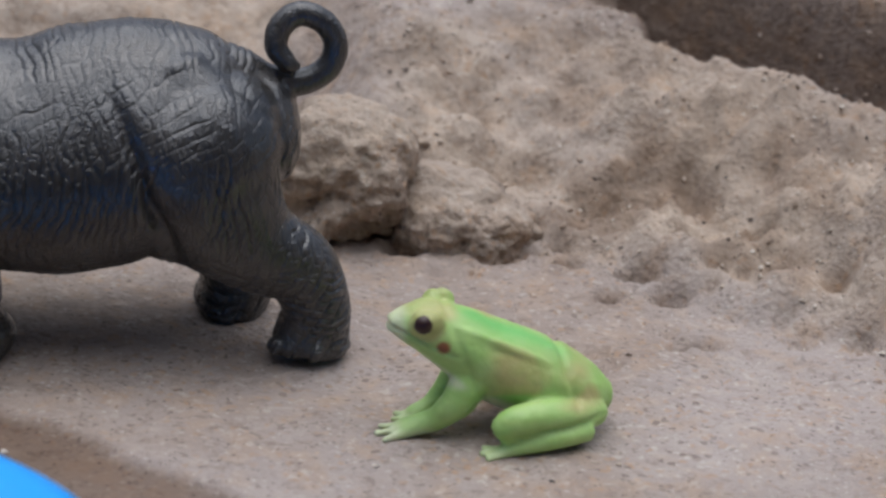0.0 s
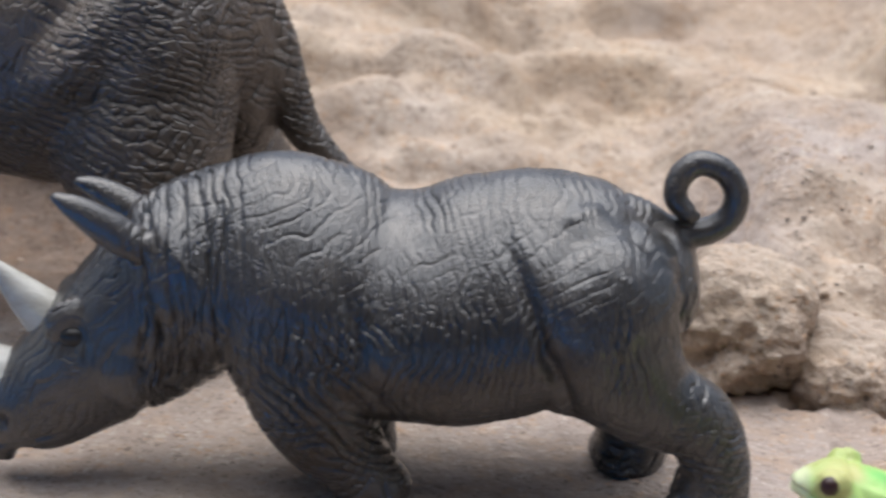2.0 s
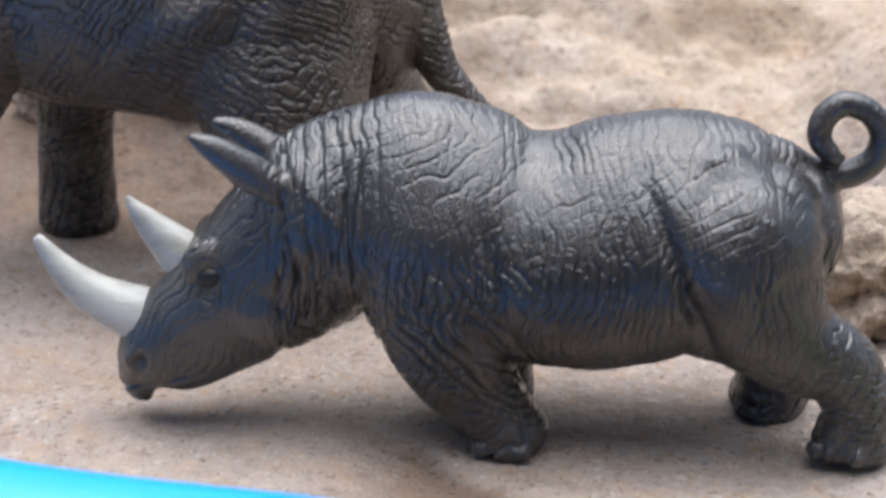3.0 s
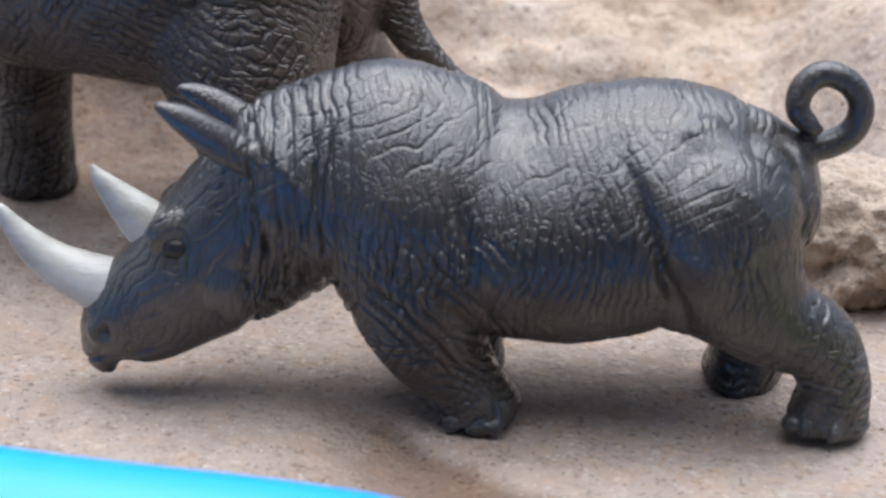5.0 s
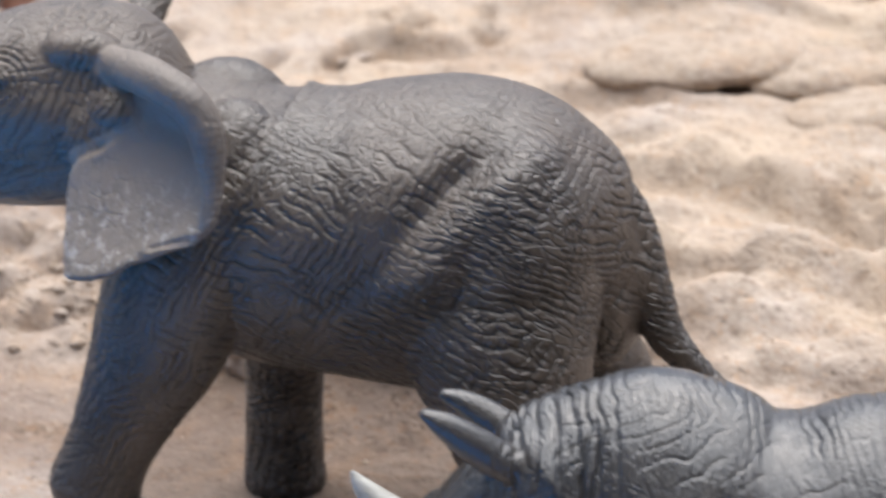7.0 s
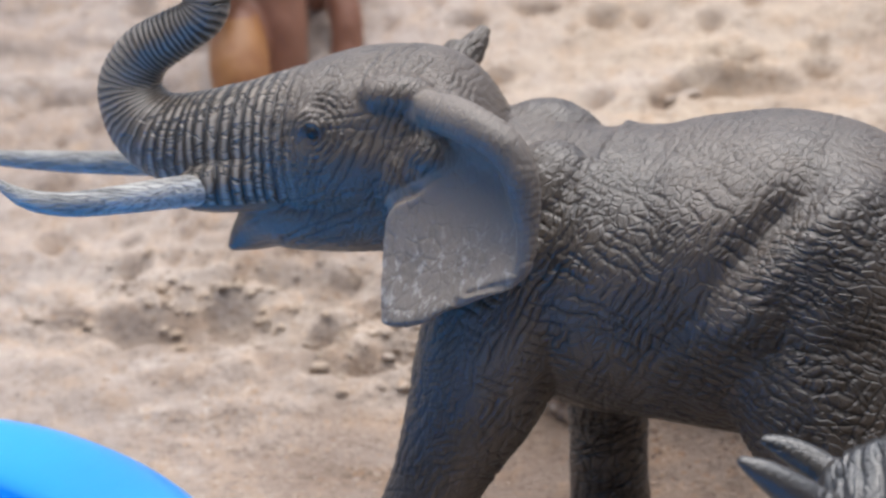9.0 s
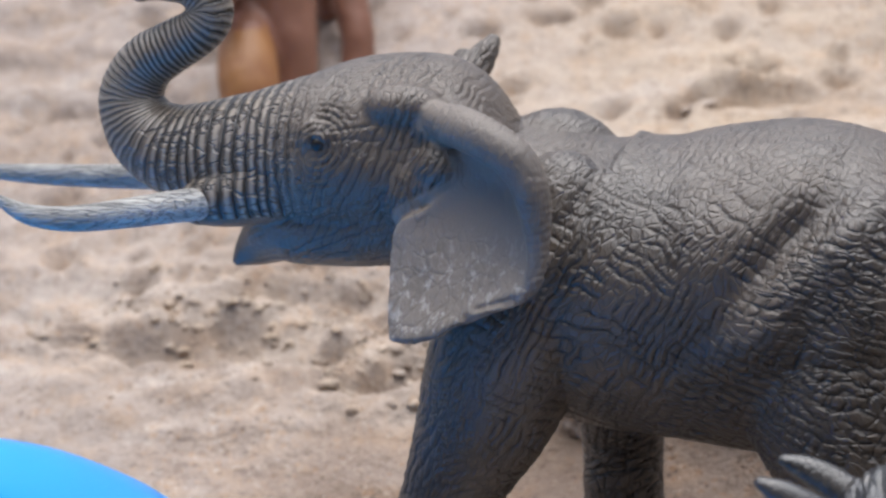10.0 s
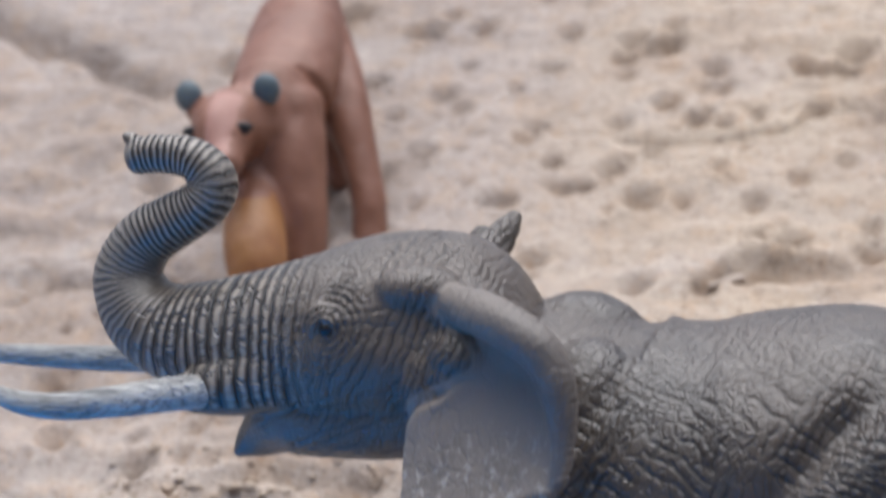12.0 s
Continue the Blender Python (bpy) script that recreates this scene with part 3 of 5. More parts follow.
def height(x, y):
    """The sand's height in metres over arrays of x and y."""
    shape = x.shape
    x, y = x.ravel(), y.ravel()
    p = np.stack([x, y, 0 * x], 1)
    slope = 0.45 * (ramp(y - 0.13, 0.03) - ramp(y - 0.62, 0.08))
    z = slope.copy()
    # the broken mound behind the frog, with a trench behind its crest
    front = np.interp(x, *FRONT) + 0.010 * rough(p * 45, 3)
    crest = np.interp(x, *CREST) + 0.004 * rough(p * 24, 4)
    up = np.clip((y - front) / np.maximum(crest - front, 0.02), 0, 1)
    lean_c, lean_w = ((np.interp(x + 0.003, *line) - np.interp(x - 0.003, *line)) / 0.006 for line in (CREST, WALL))
    past = (y - crest) / np.sqrt(1 + lean_c**2)
    trench = smooth(0.158, 0.174, x + 0.006 * rough(p * 60, 5))
    cliff = 1 - smooth(-0.005, 0.009, past) * trench
    aside = smooth(0.072, 0.105, x)
    wall = np.interp(x, *WALL) + 0.008 * rough(p * 26, 6)
    inside = (y - wall) / np.sqrt(1 + lean_w**2)
    deep = trench
    here = 1 - smooth(0.3, 0.55, np.hypot(x - 0.1, y - 0.15))
    hill = 0.034 * here * up**0.75
    aside, deep = aside * here, deep * here
    z = z * (1 - aside) + aside * np.maximum(hill * cliff, np.where(y > crest, slope, 0) * (1 - 0.8 * deep))
    z -= 0.032 * deep * smooth(-0.018, -0.01, inside) * (1 - smooth(-0.005, 0.001, inside))
    z += 0.042 * here * smooth(0.12, 0.175, x) * smooth(-0.002, 0.006, inside)
    wild = aside * smooth(0.0, 0.25, up) * (1 - 0.75 * smooth(0.78, 0.98, up))
    z -= 0.0055 * wild * cavities(p) * (1 - smooth(0.55, 0.9, up))
    bank = smooth(0.10, 0.17, y)
    calm = 0.35 + 0.65 * smooth(-0.3, 0.5, rough(p * 9, 91))
    z += wild * (0.005 * layered(p * 20, 2, 11) + 0.0046 * layered(p * 55, 3, 13) + 0.003 * layered(p * 130, 3, 17) + 0.0014 * layered(p * 300, 2, 21))
    z += bank * (1 - wild) * calm * (0.4 + 0.6 * smooth(-0.11, -0.02, x)) * (0.010 * (billow(p * np.array((10, 26, 1)), 3, 31) - 0.3) + 0.005 * layered(p * np.array((50, 80, 1)), 3, 41))
    # thin broken ledges along the bank, and a crack at its far end
    ledge = np.abs(rough(np.stack([x * 7, y * 26, 0 * x], 1) + 0.25 * rough(p * 50, 95)[:, None], 93))
    z -= bank * 0.006 * np.exp(-((ledge / 0.06) ** 2)) * smooth(-0.1, 0.3, rough(p * 14, 94))
    crack = (x + 0.31) * 0.55 + (y - 0.40) * 0.83 + 0.006 * rough(p * 45, 96)
    z -= 0.014 * np.exp(-((crack / 0.006) ** 2)) * smooth(-0.30, -0.33, x) * (1 - smooth(0.5, 0.56, y))
    # low terraces across the bank
    stair = y / 0.034 + 0.5 * rough(p * 13, 97) + 0.15 * rough(p * 50, 98)
    tread = stair - np.floor(stair)
    z += bank * (1 - wild) * smooth(-0.08, -0.02, x) * smooth(-0.3, 0.3, rough(p * 11, 99)) * 0.008 * (smooth(0.0, 0.2, tread) - tread) * (1 - smooth(0.5, 0.6, y))
    # the edge of the damp sand beside the pool
    z -= 0.0012 * smooth(0.0005, -0.0015, wet_line(x, y, p)) * smooth(-0.03, 0.0, x) * (1 - smooth(0.2, 0.3, x)) * smooth(-0.3, -0.2, y)
    # churned sand by the pool and under the big figure
    churn = np.exp(-(((x + 0.215) / 0.1) ** 2 + ((y - 0.2) / 0.06) ** 2))
    z += churn * (0.0016 * layered(p * 150, 3, 55) + 0.0045 * layered(p * np.array((30, 70, 1)), 3, 51) - 0.006 * np.clip(rough(p * np.array((38, 95, 1)), 53) - 0.25, 0, 1))
    z += 0.018 * np.exp(-(((x + 0.075) / 0.035) ** 2 + ((y - 0.155) / 0.022) ** 2)) * (1 + 0.4 * rough(p * 60, 61))
    z += 0.013 * np.exp(-(((x + 0.126) / 0.02) ** 2 + ((y - 0.066) / 0.018) ** 2))
    # gentle unevenness on the level part, grain everywhere
    z += (1 - bank) * 0.0009 * layered(p * 40, 3, 71) * smooth(0.0, 0.05, np.hypot(x, y * 2)) + 0.00022 * layered(p * 420, 2, 81)
    deep, lip = scoops(x, y, p)
    z += (0.003 * lip - 0.0042 * deep) * (1 + 0.5 * rough(p * 110, 303))
    for a, b, r in PITS:
        near_ = (abs(x - a) < 3 * r) & (abs(y - b) < 3 * r)
        d = np.hypot(x[near_] - a, (y[near_] - b)) / r
        z[near_] += r * ((-1.5 if (a, b, r) in HOLES else -1.05) * np.exp(-(d**2) * 1.6) + 0.2 * np.exp(-((d - 1.35) ** 2) * 6))
    return z.reshape(shape)


def axis_steps(lo, hi, step, far):
    mid = np.arange(lo, hi + step / 2, step)
    grow, s = [], step
    while sum(grow) < far:
        s *= 1.22
        grow.append(s)
    out = np.cumsum(grow)
    return np.concatenate([lo - out[::-1], mid, hi + out])


def build_ground():
    xs, ys = axis_steps(-0.42, 0.30, 0.0016, 60), axis_steps(-0.12, 0.56, 0.0017, 60)
    gx, gy = np.meshgrid(xs, ys)
    gz = height(gx, gy)
    h, w = gx.shape
    verts = np.stack([gx, gy, gz], 2).reshape(-1, 3)
    i = np.arange(h * w).reshape(h, w)
    quads = np.stack([i[:-1, :-1], i[:-1, 1:], i[1:, 1:], i[1:, :-1]], 2).reshape(-1, 4)
    mesh = bpy.data.meshes.new("ground")
    mesh.vertices.add(len(verts))
    mesh.vertices.foreach_set("co", verts.ravel())
    mesh.loops.add(quads.size)
    mesh.loops.foreach_set("vertex_index", quads.ravel().astype(np.int32))
    mesh.polygons.add(len(quads))
    mesh.polygons.foreach_set("loop_start", np.arange(0, quads.size, 4, dtype=np.int32))
    mesh.polygons.foreach_set("use_smooth", np.ones(len(quads), bool))
    mesh.update(calc_edges=True)
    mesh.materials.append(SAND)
    # damp sand round the pool
    x, y = verts[:, 0], verts[:, 1]
    damp_shade = smooth(0.001, -0.002, wet_line(x, y, verts)) * smooth(-0.03, 0.0, x) * (1 - smooth(0.2, 0.3, x)) * smooth(-0.3, -0.2, y)
    # shade of the trench behind the mound, painted as darker sand
    trench_shade = smooth(0.0, 0.012, y - np.interp(x, *CREST)) * smooth(0.145, 0.17, x) * (1 - smooth(0.4, 0.6, x)) * (1 - smooth(0.03, 0.07, y - np.interp(x, *WALL)))
    damp_shade = np.maximum(damp_shade, 0.8 * trench_shade)
    # brown damp sand in holes, pits and scoops, with their shade painted in
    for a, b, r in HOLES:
        damp_shade = np.maximum(damp_shade, 0.9 * np.exp(-(((x - a) ** 2 + (y - b) ** 2) / (0.95 * r) ** 2)))
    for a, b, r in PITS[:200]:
        damp_shade = np.maximum(damp_shade, 0.7 * np.exp(-(((x - a) ** 2 + (y - b) ** 2) / (0.7 * r) ** 2)))
    damp_shade = np.maximum(damp_shade, 0.5 * scoops(x, y, verts)[0])
    turned = np.exp(-(((x + 0.19) / 0.1) ** 2 + ((y - 0.19) / 0.05) ** 2)) * smooth(0.0, 0.35, layered(verts * np.array((45, 80, 60)), 3, 57))
    damp_shade = np.maximum(damp_shade, 0.6 * turned)
    # brown sand under the elephant, with the figure's shade painted into the colour
    under_shade = 1 - smooth(0.7, 1.25, np.hypot((x + 0.085) / 0.075, (y - 0.135) / 0.055) + 0.25 * layered(verts * 40, 3, 58))
    damp_shade = np.maximum(damp_shade, 0.8 * under_shade)
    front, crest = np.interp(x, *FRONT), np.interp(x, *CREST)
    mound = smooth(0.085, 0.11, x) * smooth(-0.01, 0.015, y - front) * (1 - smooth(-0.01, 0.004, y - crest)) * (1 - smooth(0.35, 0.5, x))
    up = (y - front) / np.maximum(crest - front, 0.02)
    # shade painted into the mound's crumbled hollows, and random brown patches
    damp_shade = np.maximum(damp_shade, mound * (0.5 * smooth(0.03, 0.3, cavities(verts)) * (1 - smooth(0.5, 0.9, up)) + 0.25 * smooth(0.0, 0.4, layered(verts * np.array((40, 60, 0)), 3, 205))))
    dry = smooth(0.12, 0.18, y) * smooth(-0.22, -0.12, x) * (1 - smooth(0.3, 0.6, np.hypot(x, y - 0.2)))
    dry = np.maximum(dry, 0.75 * mound)
    dry = np.maximum(dry, 0.3 * (1 - smooth(0.0, 0.07, x)) * (1 - smooth(0.1, 0.16, y)) * (1 - smooth(0.3, 0.6, np.hypot(x, y))))
    dry = np.maximum(dry, 0.4 * np.exp(-(((x + 0.215) / 0.1) ** 2 + ((y - 0.2) / 0.06) ** 2)))
    mesh.attributes.new("dry", "FLOAT", "POINT").data.foreach_set("value", dry.astype(np.float32))
    mesh.attributes.new("damp_shade", "FLOAT", "POINT").data.foreach_set("value", damp_shade.astype(np.float32))
    return tagged(new("ground", mesh), "pale tan sand, level in front and rising to a rough bank", "sand", kind="structure")


build_ground()


def height_at(x, y):
    return float(height(np.array([x]), np.array([y]))[0])


def sand_clod(x, y, z, size, turn, seed, label="crumbling lump of packed tan sand on the bank", dry=0.5):
    """A rough lump of sand, resting partly sunk in the ground."""
    bm = bmesh.new()
    bmesh.ops.create_icosphere(bm, subdivisions=6, radius=1)
    p = np.array([v.co for v in bm.verts])
    flat = np.sign(p) * np.abs(p) ** 0.95 * np.array(size)
    m = flat * 1000
    out = 0.0042 * layered(m * 0.07 + seed, 3, seed, 0.4) + 0.0006 * layered(m * 0.4 + seed, 2, seed + 9)
    out -= 0.011 * np.clip(rough(m * 0.15 + 5, seed + 3) - 0.15, 0, 1) * smooth(0.35, -0.3, p[:, 2])
    out -= 0.0016 * (billow(m * 0.3 + seed, 2, seed + 5) - 0.3) * smooth(0.6, 0.0, p[:, 2])
    out *= min(1.0, min(size) / 0.009) * (0.45 if dry > 0.9 else 1.0)
    for v, q, a, s in zip(bm.verts, flat, p, out):
        v.co = Vector(q + a * s)
    ob = part("sand_clod", bm, CLOD)
    ob.data.attributes.new("dry", "FLOAT", "POINT").data.foreach_set("value", np.full(len(ob.data.vertices), dry, np.float32))
    ob.matrix_world = pose(x, y, height_at(x, y) + z, *turn)
    return tagged(ob, label, "sand lump", "lumps of packed sand")


sand_clod(0.0835, 0.054, 0.0125, (0.0175, 0.0145, 0.0170), (0, 4, 20), 3, "rounded lump of packed tan sand with a dark hollow below", 0.85)
sand_clod(0.111, 0.053, 0.001, (0.017, 0.015, 0.0125), (0, 6, -12), 8, "low cracked lump of packed tan sand", 0.7)
sand_clod(-0.003, 0.284, 0.001, (0.034, 0.014, 0.0055), (22, -3, 6), 14, "long flat slab of packed sand on the bank", 1.0)
sand_clod(0.031, 0.282, 0.0015, (0.022, 0.012, 0.0055), (22, -3, 8), 19, "pale rounded slab of packed sand on the bank", 1.0)
sand_clod(0.047, 0.266, 0.0, (0.026, 0.012, 0.0045), (22, -2, 2), 29, "low flat slab of packed sand on the bank", 1.0)
sand_clod(-0.105, 0.290, 0.0, (0.006, 0.003, 0.0022), (10, -12, 20), 23)
sand_clod(-0.07, 0.148, 0.003, (0.020, 0.010, 0.013), (0, 0, 8), 31)
sand_clod(-0.105, 0.150, 0.003, (0.016, 0.010, 0.012), (0, 0, -8), 37)


def build_gravel():
    """Loose grit and small stones strewn over the sand."""
    rng = np.random.default_rng(4)
    n = 1500
    x, y = rng.uniform(-0.36, 0.26, n), rng.uniform(-0.11, 0.5, n)
    keep = rng.uniform(size=n) < np.where(y < 0.12, 0.6, 1.0)
    # the broken mound is full of grit
    x, y = np.concatenate([x, rng.uniform(0.075, 0.22, 2600)]), np.concatenate([y, rng.uniform(-0.03, 0.125, 2600)])
    keep = np.concatenate([keep, rng.uniform(size=2600) < smooth(-0.02, 0.02, y[n:] - np.interp(x[n:], *FRONT))])
    x, y = x[keep], y[keep]
    z = height(x, y)
    corner = np.array([(1, 0, 0), (-1, 0, 0), (0, 1, 0), (0, -1, 0), (0, 0, 1), (0, 0, -1)], float)
    tri = np.array([(0, 2, 4), (2, 1, 4), (1, 3, 4), (3, 0, 4), (2, 0, 5), (1, 2, 5), (3, 1, 5), (0, 3, 5)])
    r = 0.0002 + 0.00055 * rng.uniform(size=len(x)) ** 3
    shape = corner[None] * rng.uniform(0.55, 1.3, (len(x), 6, 1)) + rng.normal(0, 0.22, (len(x), 6, 3))
    verts = shape * r[:, None, None] * np.array((1.2, 1.1, 0.8)) + np.stack([x, y, z + r * 0.25], 1)[:, None]
    faces = (tri[None] + 6 * np.arange(len(x))[:, None, None]).reshape(-1, 3)
    mesh = bpy.data.meshes.new("gravel")
    mesh.from_pydata(verts.reshape(-1, 3).tolist(), [], faces.tolist())
    mesh.materials.append(GRAVEL)
    tagged(new("gravel", mesh), "scattered dark and pale grit on the sand", "gravel", kind="stuff")


build_gravel()


def build_crumbs():
    """Small broken lumps of sand, thrown up by the pool and round the clods."""
    rng = np.random.default_rng(9)
    bm = bmesh.new()
    bmesh.ops.create_icosphere(bm, subdivisions=2, radius=1)
    ball, tri = np.array([v.co for v in bm.verts]), np.array([[v.index for v in f.verts] for f in bm.faces])
    bm.free()
    spots = np.concatenate([rng.normal((-0.205, 0.194), (0.028, 0.01), (230, 2)), rng.normal((-0.172, 0.186), (0.012, 0.012), (90, 2)), rng.normal((0.1, 0.05), (0.018, 0.012), (50, 2))])
    spots = spots[(spots[:, 0] < 0) | (spots[:, 1] > np.interp(spots[:, 0], *FRONT) - 0.012)]
    z = height(spots[:, 0], spots[:, 1])
    verts, faces = [], []
    for k, ((x, y), h) in enumerate(zip(spots, z)):
        r = 0.0006 + 0.0013 * rng.uniform() ** 2.0
        size = r * rng.uniform(0.7, 1.35, 3) * np.array((1.25, 1.0, 0.75))
        bumps = 1 + 0.4 * layered(ball * 1.6 + 11.7 * k, 3, 7)
        verts.append(ball * bumps[:, None] * size + np.array((x, y, h - 0.35 * size[2])))
        faces.append(tri + len(ball) * k)
    mesh = bpy.data.meshes.new("sand_crumbs")
    mesh.from_pydata(np.concatenate(verts).tolist(), [], np.concatenate(faces).tolist())
    mesh.polygons.foreach_set("use_smooth", np.ones(len(mesh.polygons), bool))
    mesh.attributes.new("dry", "FLOAT", "POINT").data.foreach_set("value", np.repeat(rng.uniform(0.6, 1.0, len(spots)), len(ball)).astype(np.float32))
    mesh.attributes.new("damp_shade", "FLOAT", "POINT").data.foreach_set("value", np.repeat(rng.uniform(0, 0.12, len(spots)), len(ball)).astype(np.float32))
    mesh.materials.append(SAND)
    tagged(new("sand_crumbs", mesh), "small broken crumbs of tan sand", "sand", kind="stuff")


build_crumbs()


# ---- an unseen slab behind the camera, added to block the low sky ----
def build_sky_blocker():
    bm = bmesh.new()
    # added out of view: darkens the figures' lower flanks
    bmesh.ops.create_cube(bm, size=1, matrix=pose(0, -0.8, 0.38) @ Matrix.Diagonal((3.4, 0.1, 1.16, 1)))
    ob = part("sky_blocker", bm, make_plain("blocker_brown", (0.09, 0.07, 0.055), (0.14, 0.11, 0.09), 6, 0.9, 0.004))
    tagged(ob, "plain brown slab added out of view to block the low sky", "wall", kind="structure")


build_sky_blocker()


# ---- the blue pool ----
def build_pool():
    pool = tagged(new("paddling_pool"), "bright blue plastic pool with a broad wavy rim, set in sand", "pool")
    pool.location = (-0.2, -0.1, 0)
    edge = POOL_EDGE
    c = catmull(edge, 10, True)
    tan = np.roll(c, -1, 0) - np.roll(c, 1, 0)
    inward = np.stack([-tan[:, 1], tan[:, 0]], 1)
    inward /= np.linalg.norm(inward, axis=1)[:, None]
    if ((c.mean(0) - c) * inward).sum() < 0:
        inward = -inward

    def sweep(profile, fill=False):
        bm = bmesh.new()
        rings = [[bm.verts.new((*(a + (d - 0.005) * b - np.array((-0.2, -0.1))), z)) for a, b in zip(c, inward)] for d, z in profile]
        for a, b in zip(rings, rings[1:]):
            for k in range(len(a)):
                j = (k + 1) % len(a)
                bm.faces.new((a[k], a[j], b[j], b[k]))
        if fill:
            bm.faces.new(rings[-1])
        bmesh.ops.recalc_face_normals(bm, faces=bm.faces)
        return bm

    rim = [(0.0, 0.004), (0.0, 0.019), (0.001, 0.0245), (0.003, 0.028), (0.0055, 0.0296), (0.009, 0.0298), (0.014, 0.0288), (0.0195, 0.0268), (0.023, 0.025), (0.0245, 0.0238), (0.0252, 0.0222), (0.0248, 0.019), (0.024, 0.012), (0.016, 0.008)]
    part("rim", sweep(rim + rim[:1]), BLUE, pool, "broad flat-topped pale-shining rim")
    part("basin", sweep([(0.016, 0.009), (0.004, -0.012), (0.008, -0.012), (0.024, 0.01), (0.027, 0.003), (0.034, 0.001), (0.05, 0.0006)], True), BLUE, pool)


build_pool()


# ---- the toy figures ----
def build_rhino():
    bm = bmesh.new()
    # trunk of the body: x, y, z, half-width, half-height
    tube(bm, [(-30, 0, 40.5, 14.5, 16.5), (-20, 0, 42, 18, 19), (-11, 0, 42.2, 20.5, 21.7), (-3, 0, 39.6, 21.8, 22.4), (5, 0, 36.8, 22.5, 21), (13, 0, 35.8, 23.4, 21), (22, 0, 36.2, 23.8, 22.2), (30, 0, 38, 23.4, 22.6), (38, 0, 40, 23, 21.4), (47, 0, 40.6, 22, 19.4), (54, 0, 41, 18.4, 16.5), (60, 0, 42, 12.5, 12)], 32, sag=-0.26)
    tube(bm, [(-22, 0, 42, 17, 18), (-31, 0, 34.5, 15.5, 16.5), (-39, 0, 28, 14, 15), (-47, 0, 21.5, 12, 12.5), (-54, 0, 16, 10, 10.5), (-59, 0, 12, 8, 8), (-61.2, 0, 8.6, 5.6, 5), (-61.4, 0, 6, 3.9, 3.4), (-61, 0, 4.2, 2.2, 1.8)], 28)
    for s in (-1, 1):
        blob(bm, -45.2, s * 8.2, 33.2, 7, 3.0, 5.4)
        blob(bm, -36, s * 10, 26, 8, 5, 8)
        blob(bm, -61, s * 5.5, 14, 3, 2.5, 3)
        blob(bm, -7, s * 12, 32, 13, 10.5, 17, (0, -12, 0))
        blob(bm, 46.5, s * 11.5, 36, 16, 13.4, 18, (0, 10, 0))
        blob(bm, 52.5, s * 7.5, 43, 10.5, 10, 11)
    # cupped ears
    tube(bm, [(-32, -8, 46, 4.4, 4.6), (-36, -10.4, 49, 4.0, 4.4), (-40.5, -12.2, 52.4, 3.3, 4.2), (-45.2, -13.2, 56.2, 2.5, 3.1), (-48.6, -13.4, 58.6, 1.3, 1.3)], 24, 5, 0.6, math.pi * 1.42)
    tube(bm, [(-31, 7, 45.5, 4, 4), (-36, 9.5, 48.2, 3.6, 3.8), (-41, 10.5, 51, 3.0, 3.6), (-45, 10.8, 53.2, 2.4, 2.7), (-48, 10.6, 54.6, 1.3, 1.3)], 24, 5, 0.5, math.pi * 1.42)
    # legs
    tube(bm, [(-5, -11, 34, 12, 15), (-3.5, -12.5, 24, 10.5, 12.5), (-0.5, -12, 15.5, 8.6, 9.8), (3.6, -11, 9.5, 7.2, 7.4), (7, -10.5, 4.6, 7.0, 6.6), (9.4, -10.5, 2.0, 7.2, 6.4)], 22)
    tube(bm, [(0, 11, 32, 11, 12), (2, 13, 20, 9, 9), (3.5, 13, 10, 8, 8), (3.5, 13, 1.5, 8.5, 8.8)], 20)
    tube(bm, [(42, -7, 53, 7, 8), (44.5, -8.5, 46, 10.5, 13), (47, -10.6, 39, 12.4, 16), (50.5, -12.5, 31, 11.5, 14), (57.5, -13, 23, 9.5, 9.5), (66.5, -12.5, 17.5, 7.6, 7.4), (70.2, -12, 10, 6.8, 6.6), (69.8, -11.5, 4.5, 6.8, 7.2), (69.6, -11.5, 2.8, 7.0, 7.8)], 22)
    tube(bm, [(50, 10, 36, 12, 14), (55, 11, 22, 10, 10), (57.5, 11, 12, 8.4, 8), (57, 11, 4, 8.6, 7.6), (55, 11, 0.4, 9.2, 7.0)], 20)
    for x in (62.8, 65.5, 69.5):
        blob(bm, x, -14.5 - (x - 62.8) * 0.45, 2.6, 2.0, 2.1, 2.1)
    for x in (2.6, 6.2, 10.0):
        blob(bm, x, -15.4 - (x - 2.6) * 0.2, 1.6, 2.0, 1.6, 1.7)
    # curled tail
    tube(bm, [(50, 0, 52, 7, 6), (56, 0, 51, 5, 4.8), (60, 0, 50, 3.6, 3.6), (63.5, 0, 49.8, 3.0, 2.9), (68, 0, 50.2, 2.6, 2.6), (72, 0, 53, 2.5, 2.5), (73, 0, 57.5, 2.4, 2.4), (70.5, 0, 61.5, 2.4, 2.4), (66, 0, 63, 2.4, 2.4), (62.5, -0.5, 60.5, 2.4, 2.4), (61.8, -1.5, 56.8, 2.2, 2.2), (64.3, -2.2, 54, 2.0, 1.8), (66, -2.2, 53.6, 0.9, 0.8)], 14, 5)

    def regions(mm):
        x, y, z = mm.T
        legs = smooth(26, 17, z) * smooth(-18, -12, x)
        head = smooth(-33, -39, x)
        return legs, head, (1 - legs) * (1 - head), smooth(36, 46, z)

